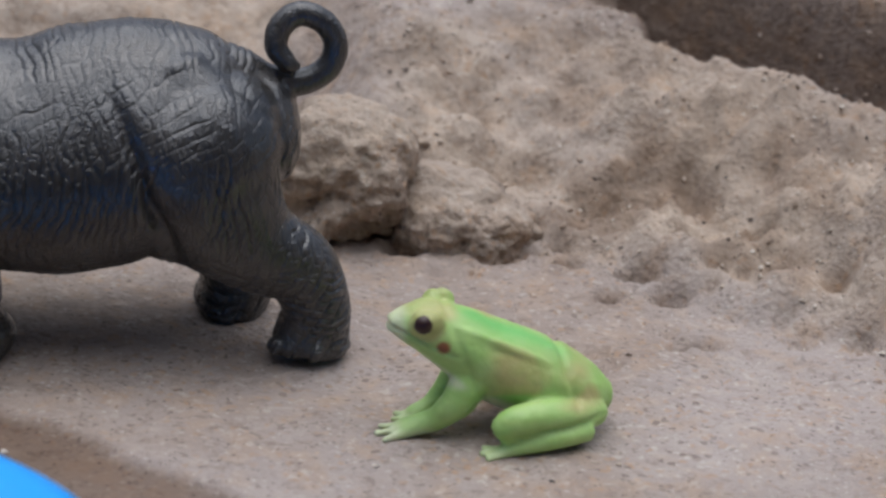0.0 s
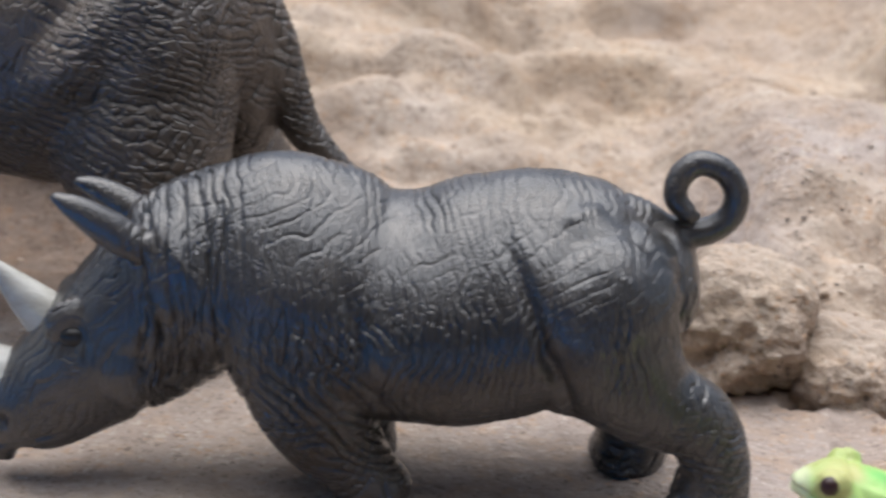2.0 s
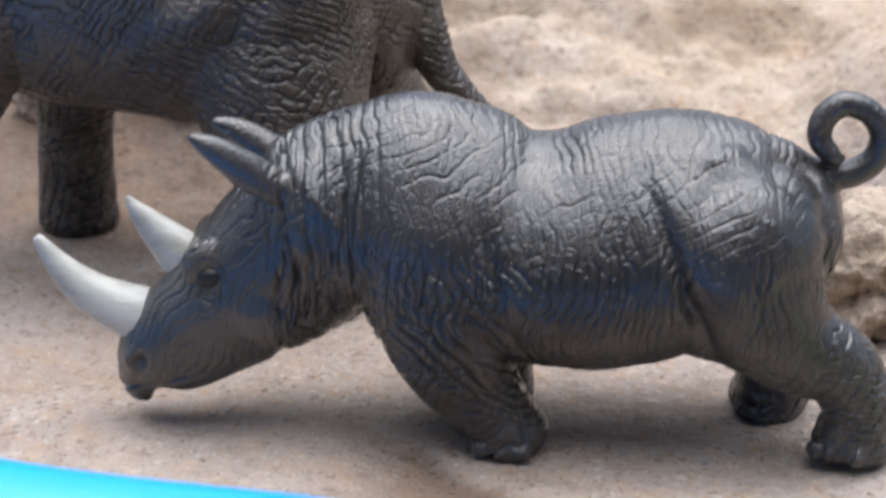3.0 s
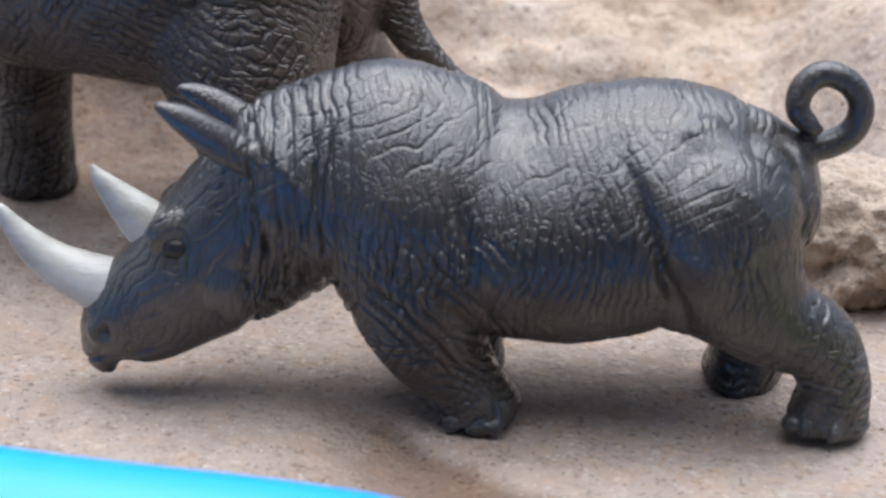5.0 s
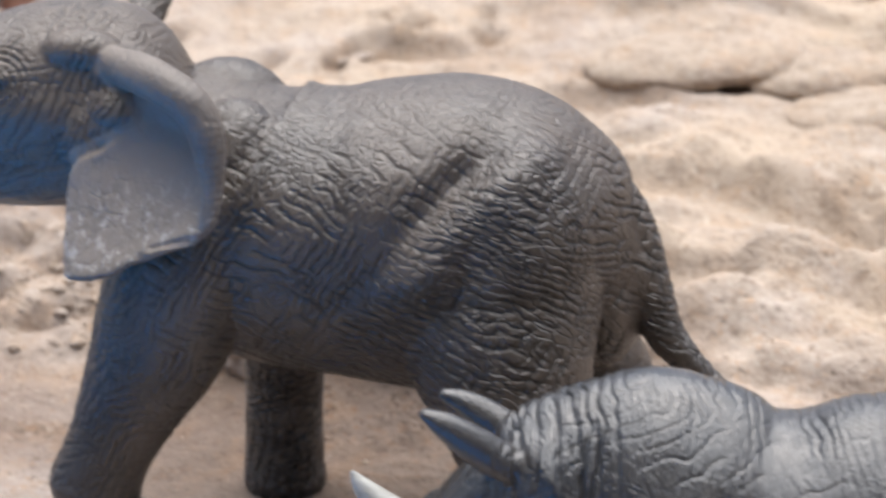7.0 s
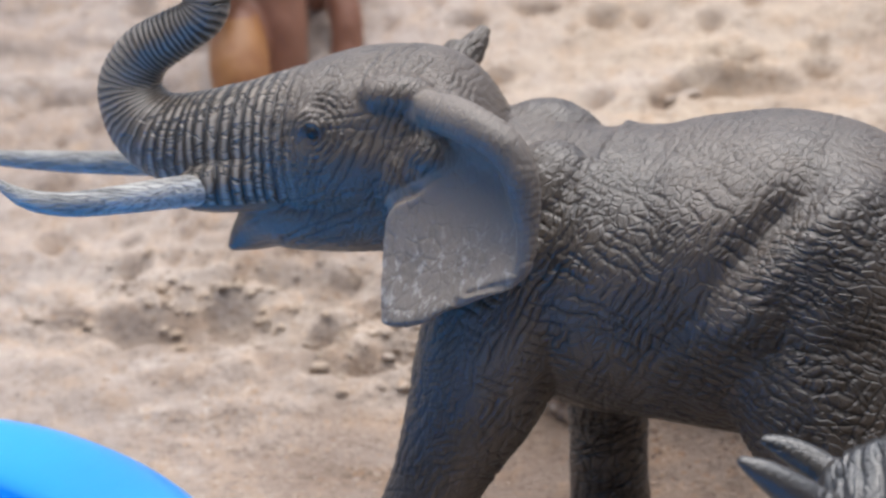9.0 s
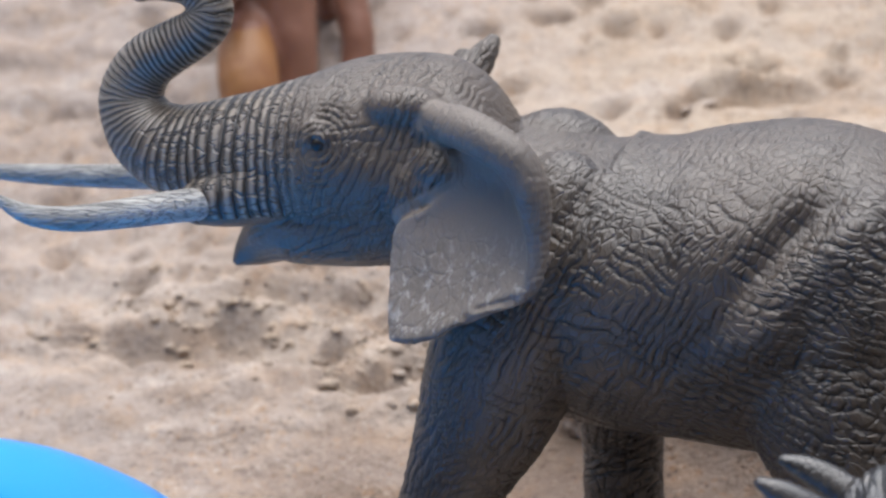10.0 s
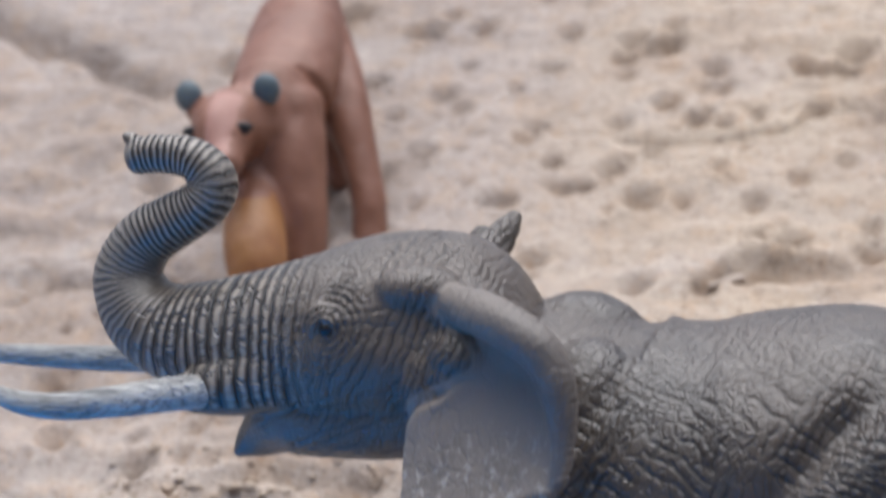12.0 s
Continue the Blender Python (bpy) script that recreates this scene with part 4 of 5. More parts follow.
    def relief(mm):
        x, y, z = mm.T
        legs, head, hide, upper = regions(mm)
        neck = smooth(-12, -20, x) * smooth(-38, -32, x)
        spine = smooth(51, 56, z) * smooth(-10, 4, x)
        shoulder = smooth(-18, -10, x) * smooth(16, 8, x) * smooth(10, 16, z) * smooth(42, 34, z)
        lower = hide * smooth(46, 36, z)
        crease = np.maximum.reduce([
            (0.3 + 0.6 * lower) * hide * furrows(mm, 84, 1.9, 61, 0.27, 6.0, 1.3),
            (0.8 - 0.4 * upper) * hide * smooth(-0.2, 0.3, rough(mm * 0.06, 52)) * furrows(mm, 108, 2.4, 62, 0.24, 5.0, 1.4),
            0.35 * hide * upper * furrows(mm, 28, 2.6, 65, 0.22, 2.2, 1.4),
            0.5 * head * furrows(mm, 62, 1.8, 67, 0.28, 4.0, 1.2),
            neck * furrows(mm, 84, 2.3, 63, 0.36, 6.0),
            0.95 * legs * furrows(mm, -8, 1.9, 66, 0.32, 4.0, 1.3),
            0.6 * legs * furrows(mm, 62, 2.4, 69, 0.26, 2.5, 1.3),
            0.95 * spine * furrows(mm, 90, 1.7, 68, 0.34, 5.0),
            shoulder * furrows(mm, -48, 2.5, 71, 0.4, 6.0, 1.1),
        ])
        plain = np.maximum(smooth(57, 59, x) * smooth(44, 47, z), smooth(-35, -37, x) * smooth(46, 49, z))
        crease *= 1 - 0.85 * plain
        out = 0.2 * (1 - plain) * layered(mm * np.array((0.14, 0.1, 0.07)), 2, 3)
        out -= (0.42 + 0.2 * neck + 0.25 * shoulder + 0.25 * legs + 0.12 * lower) * crease**0.8
        # the fold in front of the haunch and behind the shoulder
        hip = mm[:, 0] - np.interp(mm[:, 2], (22, 28, 34, 42, 48, 54), (43, 41, 38, 35.5, 33, 30))
        seen = smooth(16, 26, mm[:, 2]) * smooth(56, 42, mm[:, 2])
        out -= 1.7 * np.exp(-((hip / 1.5) ** 2)) * seen
        out += 1.3 * np.exp(-(((hip - 6) / 4.5) ** 2)) * seen
        out -= neck * 0.55 * np.exp(-((np.sin((mm[:, 0] + 0.12 * mm[:, 2] + 1.2 * rough(mm * 0.09, 31)) * 0.95) / 0.35) ** 2)) * smooth(62, 52, mm[:, 2])
        cheek = mm[:, 0] - np.interp(mm[:, 2], (12, 20, 28, 36), (-36, -31, -29, -30))
        out -= 0.9 * np.exp(-((cheek / 1.2) ** 2)) * smooth(10, 14, mm[:, 2]) * smooth(40, 34, mm[:, 2])
        out -= 0.8 * np.exp(-(((mm[:, 0] - 4 + 0.3 * (mm[:, 2] - 40)) / 1.6) ** 2)) * smooth(16, 24, mm[:, 2]) * smooth(50, 38, mm[:, 2])
        # eye socket and mouth
        d = np.where(abs(y) > 7, np.hypot(x + 46.4, z - 31.8), 99.0)
        out -= 1.0 * np.exp(-((d / 2.8) ** 2)) - 0.28 * np.exp(-(((d - 3.9) / 0.7) ** 2)) * smooth(30.5, 34, z)
        ringlets = smooth(10, 5, d) * smooth(2.2, 3.0, d) * np.exp(-((np.sin(math.pi * d / 1.4) / 0.42) ** 2)) * smooth(-0.2, 0.4, rough(mm * 0.3, 77))
        crease = np.maximum(crease, 0.6 * ringlets)
        out -= 0.22 * ringlets
        out -= 1.0 * np.exp(-(((mm[:, 2] - 9.6 - 0.32 * (mm[:, 0] + 56)) / 0.55) ** 2)) * smooth(-46, -52, mm[:, 0])
        n = np.sqrt(((mm - np.array((-60.6, -7.5, 14.0))) ** 2).sum(1))
        return out - 1.6 * np.exp(-((n / 1.5) ** 2)), crease

    def stored(mm):
        legs, head, hide, upper = regions(mm)
        return {"leg": legs, "head": head, "hide": hide * (1 - 0.4 * upper), "upper": hide * upper}

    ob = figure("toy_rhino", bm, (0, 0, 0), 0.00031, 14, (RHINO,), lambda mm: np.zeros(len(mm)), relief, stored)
    tagged(ob, "dark grey toy rhinoceros with pale horns and curled tail", "toy rhino")
    for rows in ([(-57, 0, 18.5, 5.4, 5.8), (-61, 0, 20.4, 5.1, 5.4), (-65, 0, 22.0, 4.7, 4.8), (-70, 0, 24.6, 3.9, 3.9), (-75, 0, 28.8, 2.8, 2.8), (-79.6, 0, 35.0, 1.0, 1.0)],
                 [(-50, 0, 29.5, 4.6, 5.2), (-54, 0, 33.4, 4.0, 4.3), (-58, 0, 37.4, 2.8, 3.0), (-61.2, 0, 41, 1.5, 1.6), (-62.6, 0, 43.2, 0.5, 0.5)]):
        bm = bmesh.new()
        tube(bm, rows, 12)
        piece("horn", bm, HORN, ob, "pale ivory horn")
    for side in (-1, 1):
        lump("eye", -46.4, skin_y(ob, -46.4, 31.6, side) - side * 0.7, 31.6, 2.6, 1.6, 2.0, EYE, ob, "glossy black eye")


def build_elephant():
    bm = bmesh.new()
    y0 = 80
    tube(bm, [(-116, y0, 86, 18, 17), (-107, y0, 80, 24, 23), (-98, y0, 73.5, 28, 29), (-88, y0, 69.5, 30.5, 29.5), (-76, y0, 68, 31.5, 30), (-64, y0, 68, 32.5, 32), (-52, y0, 68, 32.5, 33), (-41, y0, 67.5, 30.5, 31), (-31, y0, 65.5, 26, 26), (-22, y0, 62.5, 18, 18.5), (-16, y0, 61, 10, 10)], 36)
    for s in (-1, 1):
        blob(bm, -97, y0 + s * 13, 78, 13, 12, 20, (0, 8, 0))
        blob(bm, -42, y0 + s * 15, 66, 20, 18, 27, (0, 12, 0))
    # head, cheek, forehead and jaw
    head = [(-111, 79, 92, 17, 9.5), (-122, 78, 97, 20, 17.5), (-133, 77, 96.5, 21.5, 19), (-144, 76, 96, 20, 17.5), (-155, 76, 96, 16, 14.2), (-164, 76, 95.8, 13, 12.2), (-173, 77, 95.5, 11, 11), (-181, 78, 97, 9.2, 9.4), (-187, 79, 101, 7.6, 8), (-189.5, 80, 107.5, 6.6, 6.8), (-186, 80, 114, 5.8, 6.0), (-179, 80, 118, 5.2, 5.3), (-172.5, 80, 121.5, 4.8, 5.0), (-170.5, 80, 126, 4.6, 4.7), (-174.5, 80, 130, 4.2, 4.2), (-181, 80, 131, 3.8, 3.8), (-186, 80, 130.6, 3.6, 3.6)]
    tube(bm, head, 28, 5)
    blob(bm, -186.6, 80, 134, 2.2, 2, 1.2, (0, 30, 0))
    tube(bm, [(-126, 77, 84, 18, 10.5), (-139, 76.5, 83, 16.5, 10), (-149, 76, 82.5, 14.5, 9.4), (-157, 76, 80.6, 10.5, 8), (-163.5, 76, 76.4, 4.6, 4.4), (-167.5, 76, 73.4, 1.5, 1.3)], 20)
    for s in (-1, 1):
        blob(bm, -141.5, 77 + s * 17.5, 101, 6, 3.5, 5)
        blob(bm, -126, 77 + s * 14, 107, 9, 6, 5)
        tube(bm, [(-152, 76 + s * 8, 92, 9, 9), (-161, 76 + s * 9.5, 89.5, 6.8, 6.5), (-168, 76 + s * 11, 88.2, 5.2, 5), (-171.5, 76 + s * 12, 87.6, 4.2, 4.2)], 16)
    # the near ear is spread, the far one held forward
    ear = fan(bm, [[(-113, 56, 101), (-106, 54, 100.5), (-96, 47, 99)], [(-113, 56, 94), (-104, 54, 93), (-94.5, 46, 92)], [(-120, 55, 89), (-107, 53, 86), (-94.3, 45, 86)], [(-126, 55, 85.5), (-110, 51, 80), (-95, 44.5, 79)], [(-127, 53, 78), (-113, 47, 73.5), (-98, 43.5, 74.5)], [(-126.5, 49, 71), (-117, 44, 68.5), (-108, 43, 71.5)], [(-125.5, 45, 65), (-120.5, 43, 65.5), (-115, 42.5, 66.8)]], 2.4)
    roll = [(-122, 70, 105, 2.6, 2.6), (-118.5, 61, 105, 3.6, 3.6), (-113.5, 54.5, 104.8, 4.2, 4.1), (-106.5, 48.5, 103.4, 4.2, 4), (-100.5, 45.5, 100.4, 4.1, 3.9), (-97.4, 44.5, 96, 3.7, 3.5), (-96.2, 44.5, 90, 3.0, 3.0), (-96, 44.5, 84, 2.4, 2.4), (-97, 44, 77, 1.8, 1.8)]
    tube(bm, roll, 16)
    roll = catmull(roll[1:], 6)
    blob(bm, -124, 72, 91, 10, 17.5, 14)
    blob(bm, -117, 64, 96, 9, 11, 7)
    blob(bm, -119.5, 67, 103, 8.5, 10, 6.5)
    blob(bm, -119, 65, 93, 9, 11, 8)
    blob(bm, -101, 86, 91, 14, 11, 11.8)
    tube(bm, [(-127, 97, 104, 5, 5), (-122.5, 104, 108.5, 2.4, 4), (-120, 108, 112, 2, 2.8), (-118.5, 110, 114.5, 1.0, 1.4)], 14)
    blob(bm, -124.5, 105, 110.5, 2.6, 2.2, 2.6, (0, 40, 0))
    # legs: the near fore foot is lifted on a little heap
    tube(bm, [(-101, 66, 76, 15, 17), (-106, 62, 62, 14, 16), (-112, 61, 47, 12, 13.8), (-118, 62, 35, 10, 11), (-123, 63, 25, 9, 9.4), (-126, 64, 18, 9.2, 9.6), (-127, 64, 15, 9.4, 9.8)], 24)
    tube(bm, [(-92, 94, 58, 12, 13), (-92.5, 100, 42, 10.5, 10.5), (-93.5, 104, 26, 8.8, 8.8), (-94, 105, 12, 8.8, 8.8), (-94, 105, 4, 9.4, 9.4)], 22)
    tube(bm, [(-44, 66, 66, 16, 23), (-42, 61, 50, 15.5, 20), (-38, 58, 34, 13, 15), (-35, 58, 18, 11, 11.5), (-36, 58, 3, 11.5, 12)], 24)
    tube(bm, [(-36, 94, 62, 15, 18), (-30, 98, 44, 13, 14), (-21, 100, 26, 11.5, 11.5), (-20, 101, 12, 10, 10), (-21, 101, 3, 10.8, 11)], 22)
    # tail
    blob(bm, -22, 80, 56, 9, 14, 16)
    tube(bm, [(-24, 79, 80, 6, 6), (-17, 78, 71, 5.4, 5.4), (-13, 77, 59, 5, 5), (-9.5, 76, 49, 4.2, 4.2), (-1, 75, 40, 2.8, 2.8), (7, 74, 34.5, 2.6, 2.4), (16, 73, 31.5, 2.0, 1.8)], 14)

    axis = catmull(head, 24)[:, :3]
    length = np.concatenate([[0], np.cumsum(np.linalg.norm(np.diff(axis, axis=0), axis=1))]) - 40

    def along(mm):
        """Millimetres along the head and trunk, from the brow."""
        out = np.full(len(mm), -60.0)
        there = mm[:, 0] < -128
        some = mm[there]
        best = np.concatenate([((c[:, None] - axis[None]) ** 2).sum(2).argmin(1) for c in np.array_split(some, 40)])
        best = np.clip(best, 1, len(axis) - 2)
        t = axis[best + 1] - axis[best - 1]
        step = ((some - axis[best]) * t).sum(1) / (t * t).sum(1)
        out[there] = length[best] + np.clip(step, -0.5, 0.5) * (length[best + 1] - length[best - 1])
        out[(mm[:, 2] < 85.5) & (mm[:, 0] > -169)] = -60
        return out

    def on_ear(mm):
        out = np.zeros(len(mm))
        there = np.nonzero((mm[:, 1] < 62) & (mm[:, 0] > -132) & (mm[:, 0] < -88) & (mm[:, 2] > 58))[0]
        gap = np.concatenate([((c[:, None] - ear[None]) ** 2).sum(2).min(1) for c in np.array_split(mm[there], 20)])
        out[there] = smooth(3.2, 2.2, np.sqrt(gap))
        gap = np.concatenate([((np.linalg.norm(c[:, None] - roll[None, :, :3], axis=2)) - roll[None, :, 3]).min(1) for c in np.array_split(mm[there], 20)])
        out[there] = np.maximum(out[there], 0.75 * smooth(1.6, 0.4, gap))
        return out

    def regions(mm):
        x, y, z = mm.T
        skin = smooth(-116, -106, x)
        lobe = on_ear(mm)
        legs = smooth(42, 34, z) * skin
        hipx = x + 61 - 0.85 * (z - 72)
        haunch = smooth(-2, 5, hipx) * skin * (1 - legs)
        trunk = skin * (1 - haunch) * (1 - legs) * (1 - lobe)
        back = smooth(80, 94, z)
        brow = (1 - skin) * (1 - lobe) * smooth(-158, -148, x) * (0.75 + 0.25 * np.maximum(smooth(88, 95, z), smooth(-140, -128, x)))
        return skin, lobe, legs, hipx, haunch, trunk, back, brow

    def relief(mm):
        x, y, z = mm.T
        skin, lobe, legs, hipx, haunch, trunk, back, brow = regions(mm)
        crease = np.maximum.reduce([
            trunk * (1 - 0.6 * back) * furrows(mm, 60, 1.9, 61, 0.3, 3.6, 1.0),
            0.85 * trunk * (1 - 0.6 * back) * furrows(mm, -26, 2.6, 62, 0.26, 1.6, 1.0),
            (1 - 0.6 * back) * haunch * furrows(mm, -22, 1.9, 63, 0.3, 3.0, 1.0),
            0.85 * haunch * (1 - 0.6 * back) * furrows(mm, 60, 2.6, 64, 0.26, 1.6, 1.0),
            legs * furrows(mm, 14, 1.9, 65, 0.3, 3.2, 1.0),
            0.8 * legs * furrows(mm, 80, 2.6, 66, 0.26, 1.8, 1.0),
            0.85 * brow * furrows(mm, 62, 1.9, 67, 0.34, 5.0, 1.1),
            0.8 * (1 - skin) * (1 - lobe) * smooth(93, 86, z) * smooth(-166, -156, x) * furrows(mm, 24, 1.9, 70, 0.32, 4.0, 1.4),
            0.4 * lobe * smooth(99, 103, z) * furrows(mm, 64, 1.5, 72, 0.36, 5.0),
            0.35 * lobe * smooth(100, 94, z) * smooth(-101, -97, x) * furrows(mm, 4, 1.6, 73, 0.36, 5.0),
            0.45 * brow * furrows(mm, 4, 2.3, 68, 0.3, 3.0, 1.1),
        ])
        out = 0.25 * layered(mm * 0.11, 2, 3)
        out -= (0.4 + 0.1 * skin * (1 - 0.6 * back) + 0.12 * legs) * crease**0.7
        # hip hollow and shoulder fold
        side = smooth(54, 66, z) * smooth(94, 84, z) * smooth(80, 66, y)
        out -= 2.9 * np.exp(-((hipx / 5) ** 2)) * side * (0.3 + 0.7 * smooth(66, 82, z))
        out += 1.8 * np.exp(-(((hipx - 10) / 6) ** 2)) * side
        d = np.sqrt(((mm - np.array((-142, 57.0, 101))) ** 2).sum(1))
        ringlets = smooth(11, 6, d) * smooth(2.0, 2.8, d) * np.exp(-((np.sin(math.pi * d / 1.35) / 0.42) ** 2)) * smooth(-0.6, 0.2, rough(mm * 0.2, 77))
        crease = np.where(d < 8, np.maximum(0.3 * crease, 0.85 * ringlets), crease)
        out += 0.5 * np.exp(-(((d - 2.3) / 0.6) ** 2)) * smooth(100, 101.8, z) - 0.5 * ringlets - 0.6 * np.exp(-((d / 1.8) ** 2))
        # hollow of the temple
        t = np.sqrt((((mm - np.array((-129.5, 58.0, 101))) / np.array((7.5, 9, 5.0))) ** 2).sum(1))
        out -= 1.5 * np.exp(-(t**2))
        return out, crease

    def stored(mm):
        skin, lobe, legs, hipx, haunch, trunk, back, brow = regions(mm)
        return {"along": along(mm), "lobe": lobe, "scuff": lobe * smooth(88, 76, mm[:, 2]), "leg": legs, "haunch": haunch * (1 - 0.4 * back), "flank": trunk * (1 - 0.4 * back), "brow": brow}

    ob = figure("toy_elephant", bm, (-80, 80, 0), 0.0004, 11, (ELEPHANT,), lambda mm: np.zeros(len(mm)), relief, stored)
    tagged(ob, "grey-brown wrinkled toy elephant with raised trunk and long tusks", "toy elephant")
    for rows in ([(-166, 63.5, 88.4, 3.5, 3.5), (-174, 61, 88, 3.3, 3.3), (-184, 58, 87.2, 3.0, 3.0), (-195, 56, 86.6, 2.6, 2.6), (-204, 55, 88, 2.0, 2.0), (-211, 55, 92, 0.6, 0.6)],
                 [(-168, 88, 90, 3.4, 3.4), (-184, 92, 88.6, 3.1, 3.1), (-200, 94, 88, 2.7, 2.7), (-218, 95, 88.4, 2.3, 2.3), (-231, 95, 89.4, 1.6, 1.6), (-238, 95, 92, 0.6, 0.6)]):
        bm = bmesh.new()
        tube(bm, rows, 10)
        piece("tusk", bm, TUSK, ob, "streaked pale ivory tusk")
    for side in (-1, 1):
        lump("eye", -141.6, skin_y(ob, -141.6, 101, side) - side * 1.0, 101, 1.8, 1.5, 1.6, EYE, ob, "glossy black eye")


def build_frog():
    bm = bmesh.new()
    tube(bm, [(77.8, -46, 20.6, 2.2, 1.9), (80, -46, 20.4, 4.0, 3.4), (84, -46, 19.8, 6.0, 4.9), (89, -46, 17.4, 7.0, 5.8), (94, -46, 14.4, 7.6, 6.6), (99, -45.5, 12.0, 8.6, 7.4), (106, -45, 9.6, 9.0, 6.7), (112, -44.5, 7.2, 7.6, 5.4), (116, -44, 5.4, 4.6, 3.8)], 26)
    blob(bm, 83.0, -50.6, 22.2, 3.2, 2.2, 2.7)
    blob(bm, 86.4, -41.2, 22.8, 3.0, 2.2, 2.4)
    blob(bm, 82.4, -52.2, 22.7, 1.7, 1.0, 1.7)
    # folds along the back
    for side, y in ((-1, -50.5), (1, -40.5)):
        tube(bm, [(87, y, 21.4, 0.9, 1.0), (93, y + side * 0.6, 19.4, 1.0, 1.1), (100, y + side, 16.6, 1.0, 1.1), (107, y + side * 0.6, 13.2, 0.9, 1.0), (112, y - side, 10, 0.6, 0.8)], 10)
    # arms
    tube(bm, [(91.5, -50, 11, 3.2, 4.0), (88.6, -51.2, 7, 2.6, 2.8), (85.2, -49.4, 3.4, 2.1, 2.1), (81, -48.6, 1.7, 2.6, 1.6), (79.4, -48.6, 1.2, 2.4, 1.1)], 16)
    tube(bm, [(92, -42, 10, 3.2, 3.6), (89.4, -41.4, 6, 2.4, 2.6), (86.4, -42, 3, 1.9, 1.9), (82.8, -43, 1.5, 2.2, 1.4)], 16)
    for k in (-1, 0, 1):
        tube(bm, [(80.4, -48.6 + k * 1.3, 1.2, 0.9, 0.9), (75.4 + abs(k), -49 + k * 2.9, 0.8, 0.7, 0.6)], 8)
        tube(bm, [(83, -43 + k, 1.2, 0.8, 0.8), (79 + abs(k), -43.4 + k * 2.4, 0.8, 0.6, 0.6)], 8)
    # folded hind legs
    for s, y in ((-1, -45), (1, -45)):
        tube(bm, [(114.5, y + s * 5, 5.0, 2.4, 2.6), (109.5, y + s * 9, 6.0, 2.7, 2.8), (103.5, y + s * 11.2, 6.9, 3.0, 3.0), (98.4, y + s * 12.2, 6.4, 2.8, 3.0), (96.2, y + s * 12.2, 4.6, 2.3, 2.6)], 18)
        tube(bm, [(112, y + s * 9.6, 3.4, 1.9, 2.0), (105, y + s * 12.2, 3.2, 2.1, 2.0), (99.4, y + s * 12.6, 2.0, 1.9, 1.5), (95.6, y + s * 12.4, 1.0, 1.6, 0.9)], 12)
        for k in (-1, 0, 1):
            tube(bm, [(97.6, y + s * 12.5 + k * 0.7, 1.0, 0.8, 0.8), (92.6 + abs(k) * 0.8, y + s * 12.5 + k * 2.0, 0.7, 0.7, 0.6)], 8)

    def relief(mm):
        x, y, z = mm.T
        out = 0.14 * layered(mm * 0.35, 3, 2)
        out -= 0.5 * np.exp(-(((z - 19.6 + 0.34 * (x - 80)) / 0.35) ** 2)) * smooth(90, 87, x)
        out -= 0.35 * np.exp(-(((x - 90.5 + 0.4 * (z - 14)) / 0.7) ** 2)) * smooth(9, 12, z)
        out -= 0.5 * np.exp(-(((x - 109.5 + 0.3 * (z - 10)) / 0.8) ** 2)) * smooth(7, 10, z)
        return out - 0.5 * np.exp(-(((z - 5.3 - 0.05 * (x - 104)) / 0.5) ** 2)) * smooth(-52, -55, y) * smooth(97, 100, x), 0 * x

    def stored(mm):
        x, y, z = mm.T
        spots = rough(mm * np.array((0.13, 0.13, 0.16)), 16)
        tan_ = smooth(0.1, 0.6, spots) * smooth(92, 97, x) * smooth(6, 9, z)
        for a, c in ((102, 13.5), (110, 13)):
            tan_ = np.maximum(tan_, 0.9 * np.exp(-((x - a) / 4.0) ** 2 - ((z - c) / 2.4) ** 2))
        tan_ = np.maximum(tan_, 0.8 * smooth(22.0, 23.4, z) * smooth(90, 87, x))
        tan_ = np.maximum(tan_, 0.7 * smooth(4.6, 2.8, np.sqrt((x - 82.4) ** 2 + (y + 52) ** 2 + (z - 22.6) ** 2)))
        belly = smooth(10.5, 7.5, z) * smooth(8.2, 6.6, abs(y + 45)) * smooth(114, 108, x) * smooth(90, 93.5, x)
        chin = smooth(17.5, 15.6, z + 0.55 * (x - 81)) * smooth(92, 89, x) * smooth(10, 12, z)
        hand = smooth(84.5, 79.5, x) * smooth(4.5, 3.0, z)
        knee = 0.6 * smooth(3.2, 1.2, z) * smooth(100, 95, x)
        cream = np.maximum.reduce([belly, chin, 0.12 * hand, knee, 0.9 * smooth(80.5, 78.4, x)])
        vivid = 0.75 * np.exp(-(((y + 47.6) / 2.4) ** 2)) * smooth(86, 92, x) * smooth(12, 15, z) * smooth(116, 104, x)

        def dot(a, b, c, r):
            return smooth(r + 0.35, r - 0.35, np.sqrt(((mm - np.array((a, b, c))) ** 2).sum(1)))

        return {"tan": tan_, "cream": cream, "vivid": vivid, "spot": dot(85.8, -52.2, 18.4, 1.2)}

    ob = figure("toy_frog", bm, (99, -46, 0), 0.0004, 6, (FROG,), lambda mm: np.zeros(len(mm)), relief, stored)
    lump("eye", 82.1, skin_y(ob, 82.1, 22.6, -1) + 1.0, 22.6, 1.7, 1.4, 1.7, BROWN_EYE, ob, "dark brown eye")
    ob.location.x += 0.0012
    tagged(ob, "lime green toy frog with tan blotches, sitting on damp sand", "toy frog")


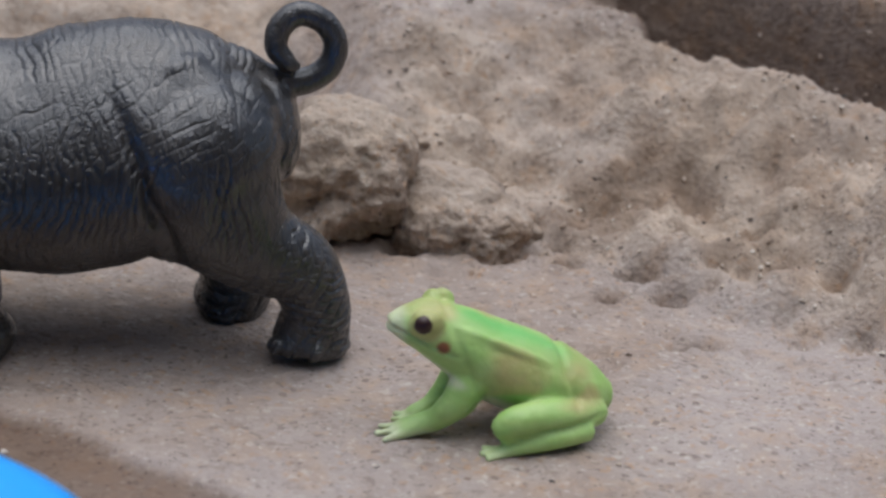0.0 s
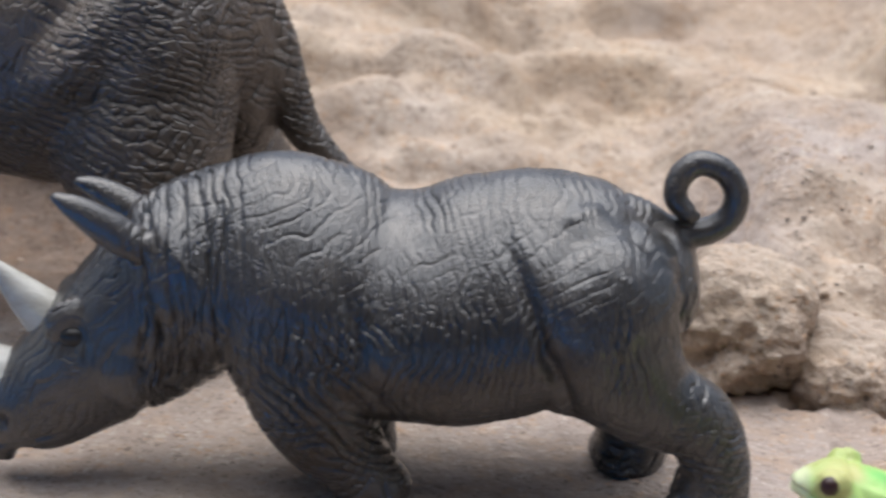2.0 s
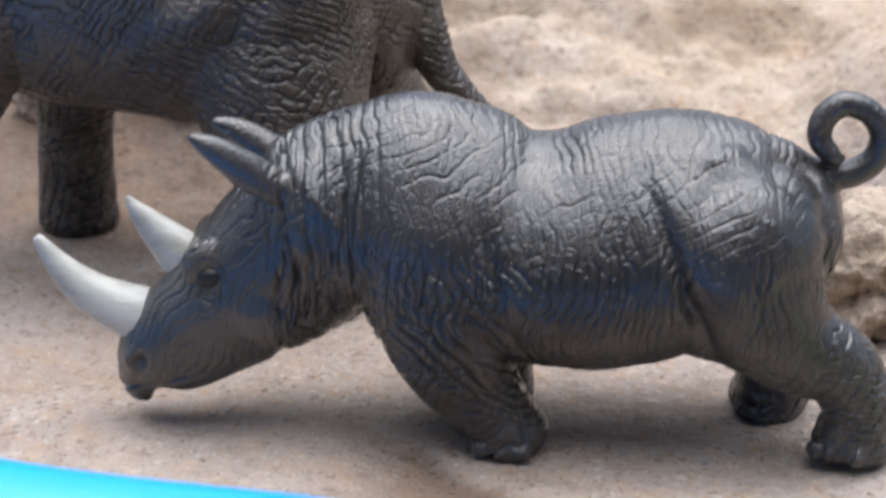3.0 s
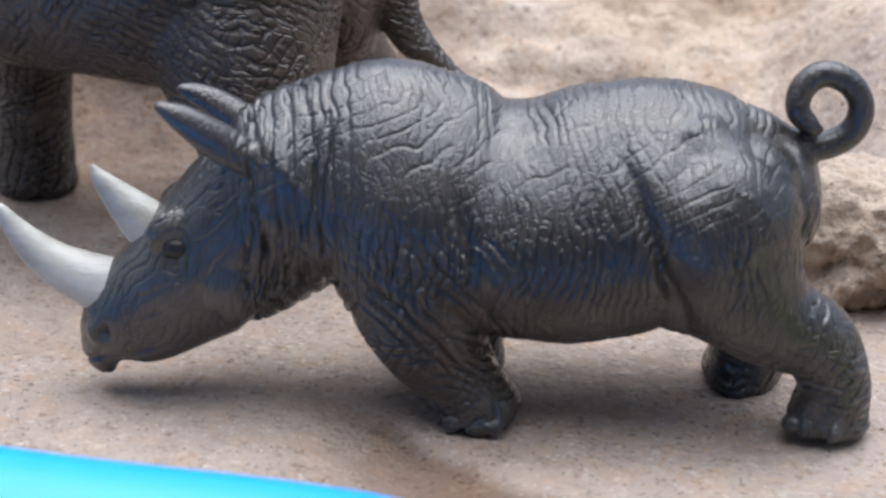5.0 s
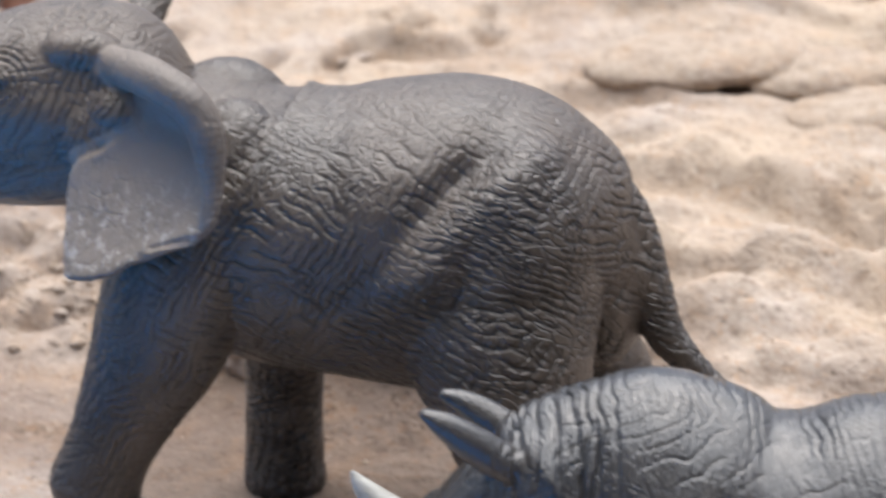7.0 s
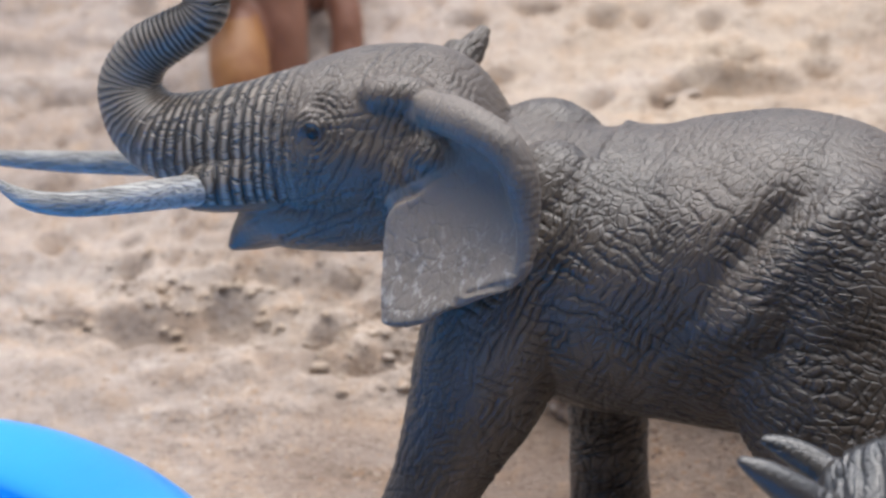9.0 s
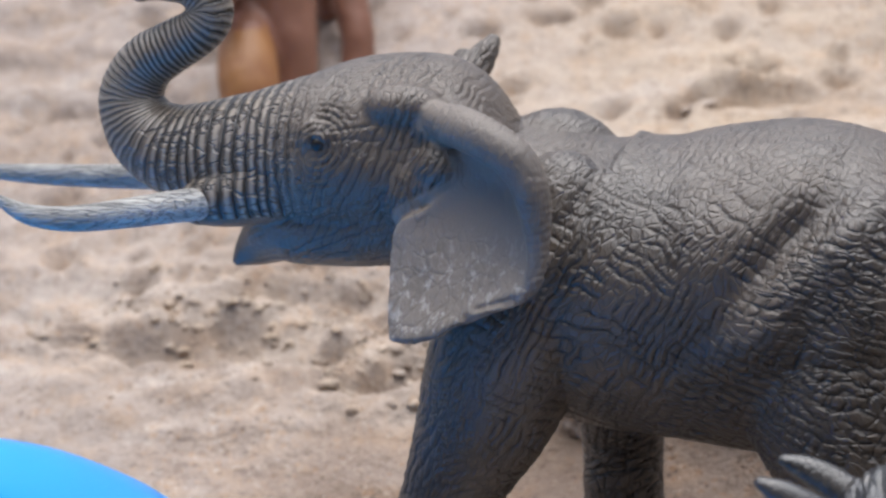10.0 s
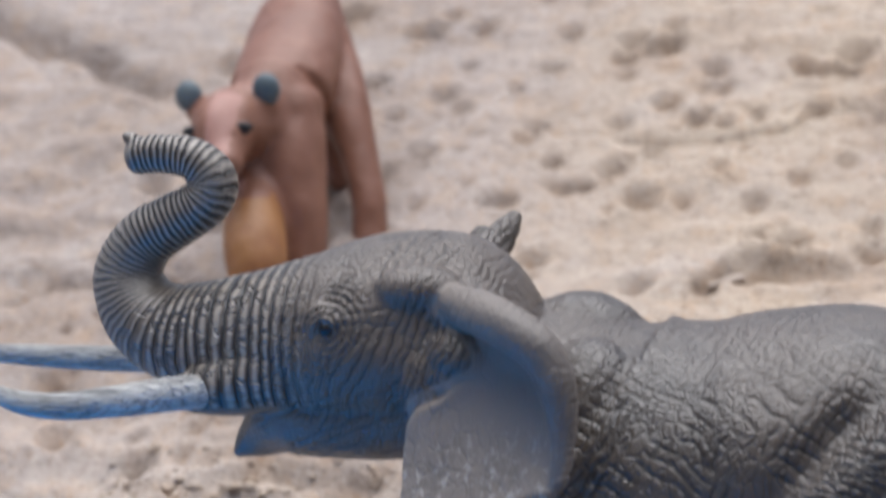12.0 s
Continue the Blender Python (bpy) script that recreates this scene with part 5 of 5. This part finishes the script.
def build_lion():
    bm = bmesh.new()
    # the lioness comes down the bank, head low
    tube(bm, [(-243, 298, 114, 12, 12), (-241, 314, 122, 13, 16), (-242.5, 332, 134, 11.5, 16), (-246, 352, 147, 9, 14), (-247.5, 370, 157, 8, 12.5), (-247.5, 386, 161, 6, 9)], 24)
    tube(bm, [(-243, 306, 119, 11, 11), (-247, 293, 117, 11.6, 11), (-247.5, 285, 115, 10, 10), (-245, 278, 110, 6.6, 6.6), (-243, 272, 107, 5.2, 4.6)], 22)
    tube(bm, [(-236, 310, 120, 10, 11), (-233, 303, 108, 11, 10), (-230.5, 299, 95, 9.2, 8), (-229, 297, 84, 7.2, 6.6), (-229, 295, 75, 7.6, 6.4)], 18)
    for x, z in ((-257.5, 121.5), (-238.5, 122.5)):
        blob(bm, x, 294, z, 5, 4.6, 5)
    blob(bm, -237, 304, 104, 13, 10, 17)
    blob(bm, -236.5, 306, 117, 11.5, 10, 12)
    tube(bm, [(-245, 308, 112, 8, 9), (-243, 294, 98, 6.6, 7.5), (-240, 285, 90, 8.0, 8.4), (-237.5, 279, 79, 9.8, 8.8), (-236.5, 277, 68, 9.4, 6.4)], 18)
    tube(bm, [(-243.5, 352, 148, 6.5, 11.5), (-234, 342, 133, 7.2, 9.5), (-225, 330, 117, 6.6, 8), (-219, 323, 102, 6, 6.2), (-215.6, 318, 90, 5.8, 5.6), (-215.4, 316, 79, 6.6, 5.4)], 16)
    tube(bm, [(-248, 358, 148, 6, 10), (-241, 350, 128, 5, 7), (-234, 342, 110, 4, 5), (-230.5, 338, 94, 4, 4.5)], 16)

    def choose(mm):
        x, y, z = mm.T
        out = np.zeros(len(mm))
        out[(y < 289 - 0.4 * np.clip(x + 236, 0, 20)) & (z < 97) & (x < -228)] = 1
        out[(y < 288) & (z > 99) & (abs(x + 245.5) < 4)] = 2
        return out

    def relief(mm):
        return 0.5 * layered(mm * 0.08, 3, 2), 0 * mm[:, 0]

    ob = figure("toy_lioness", bm, (-236, 320, 85), 0.0011, 10, (LION, LION_PAW, LION_PALE), choose, relief)
    tagged(ob, "reddish tan toy lioness with grey ears, walking down the sand bank", "toy lioness")
    for x, z in ((-260.2, 125.6), (-236.2, 127)):
        lump("ear", x, 292, z, 4.2, 2.6, 4.8, LION_EAR, ob, "slate grey rounded ear")
    for x, z in ((-254.6, 116.4), (-239.6, 117.2)):
        lump("eye", x, skin_y(ob, x, z, -1) + 0.6, z, 3.2, 1.0, 1.8, EYE, ob, "dark eye")


build_rhino()
build_elephant()
build_frog()
build_lion()
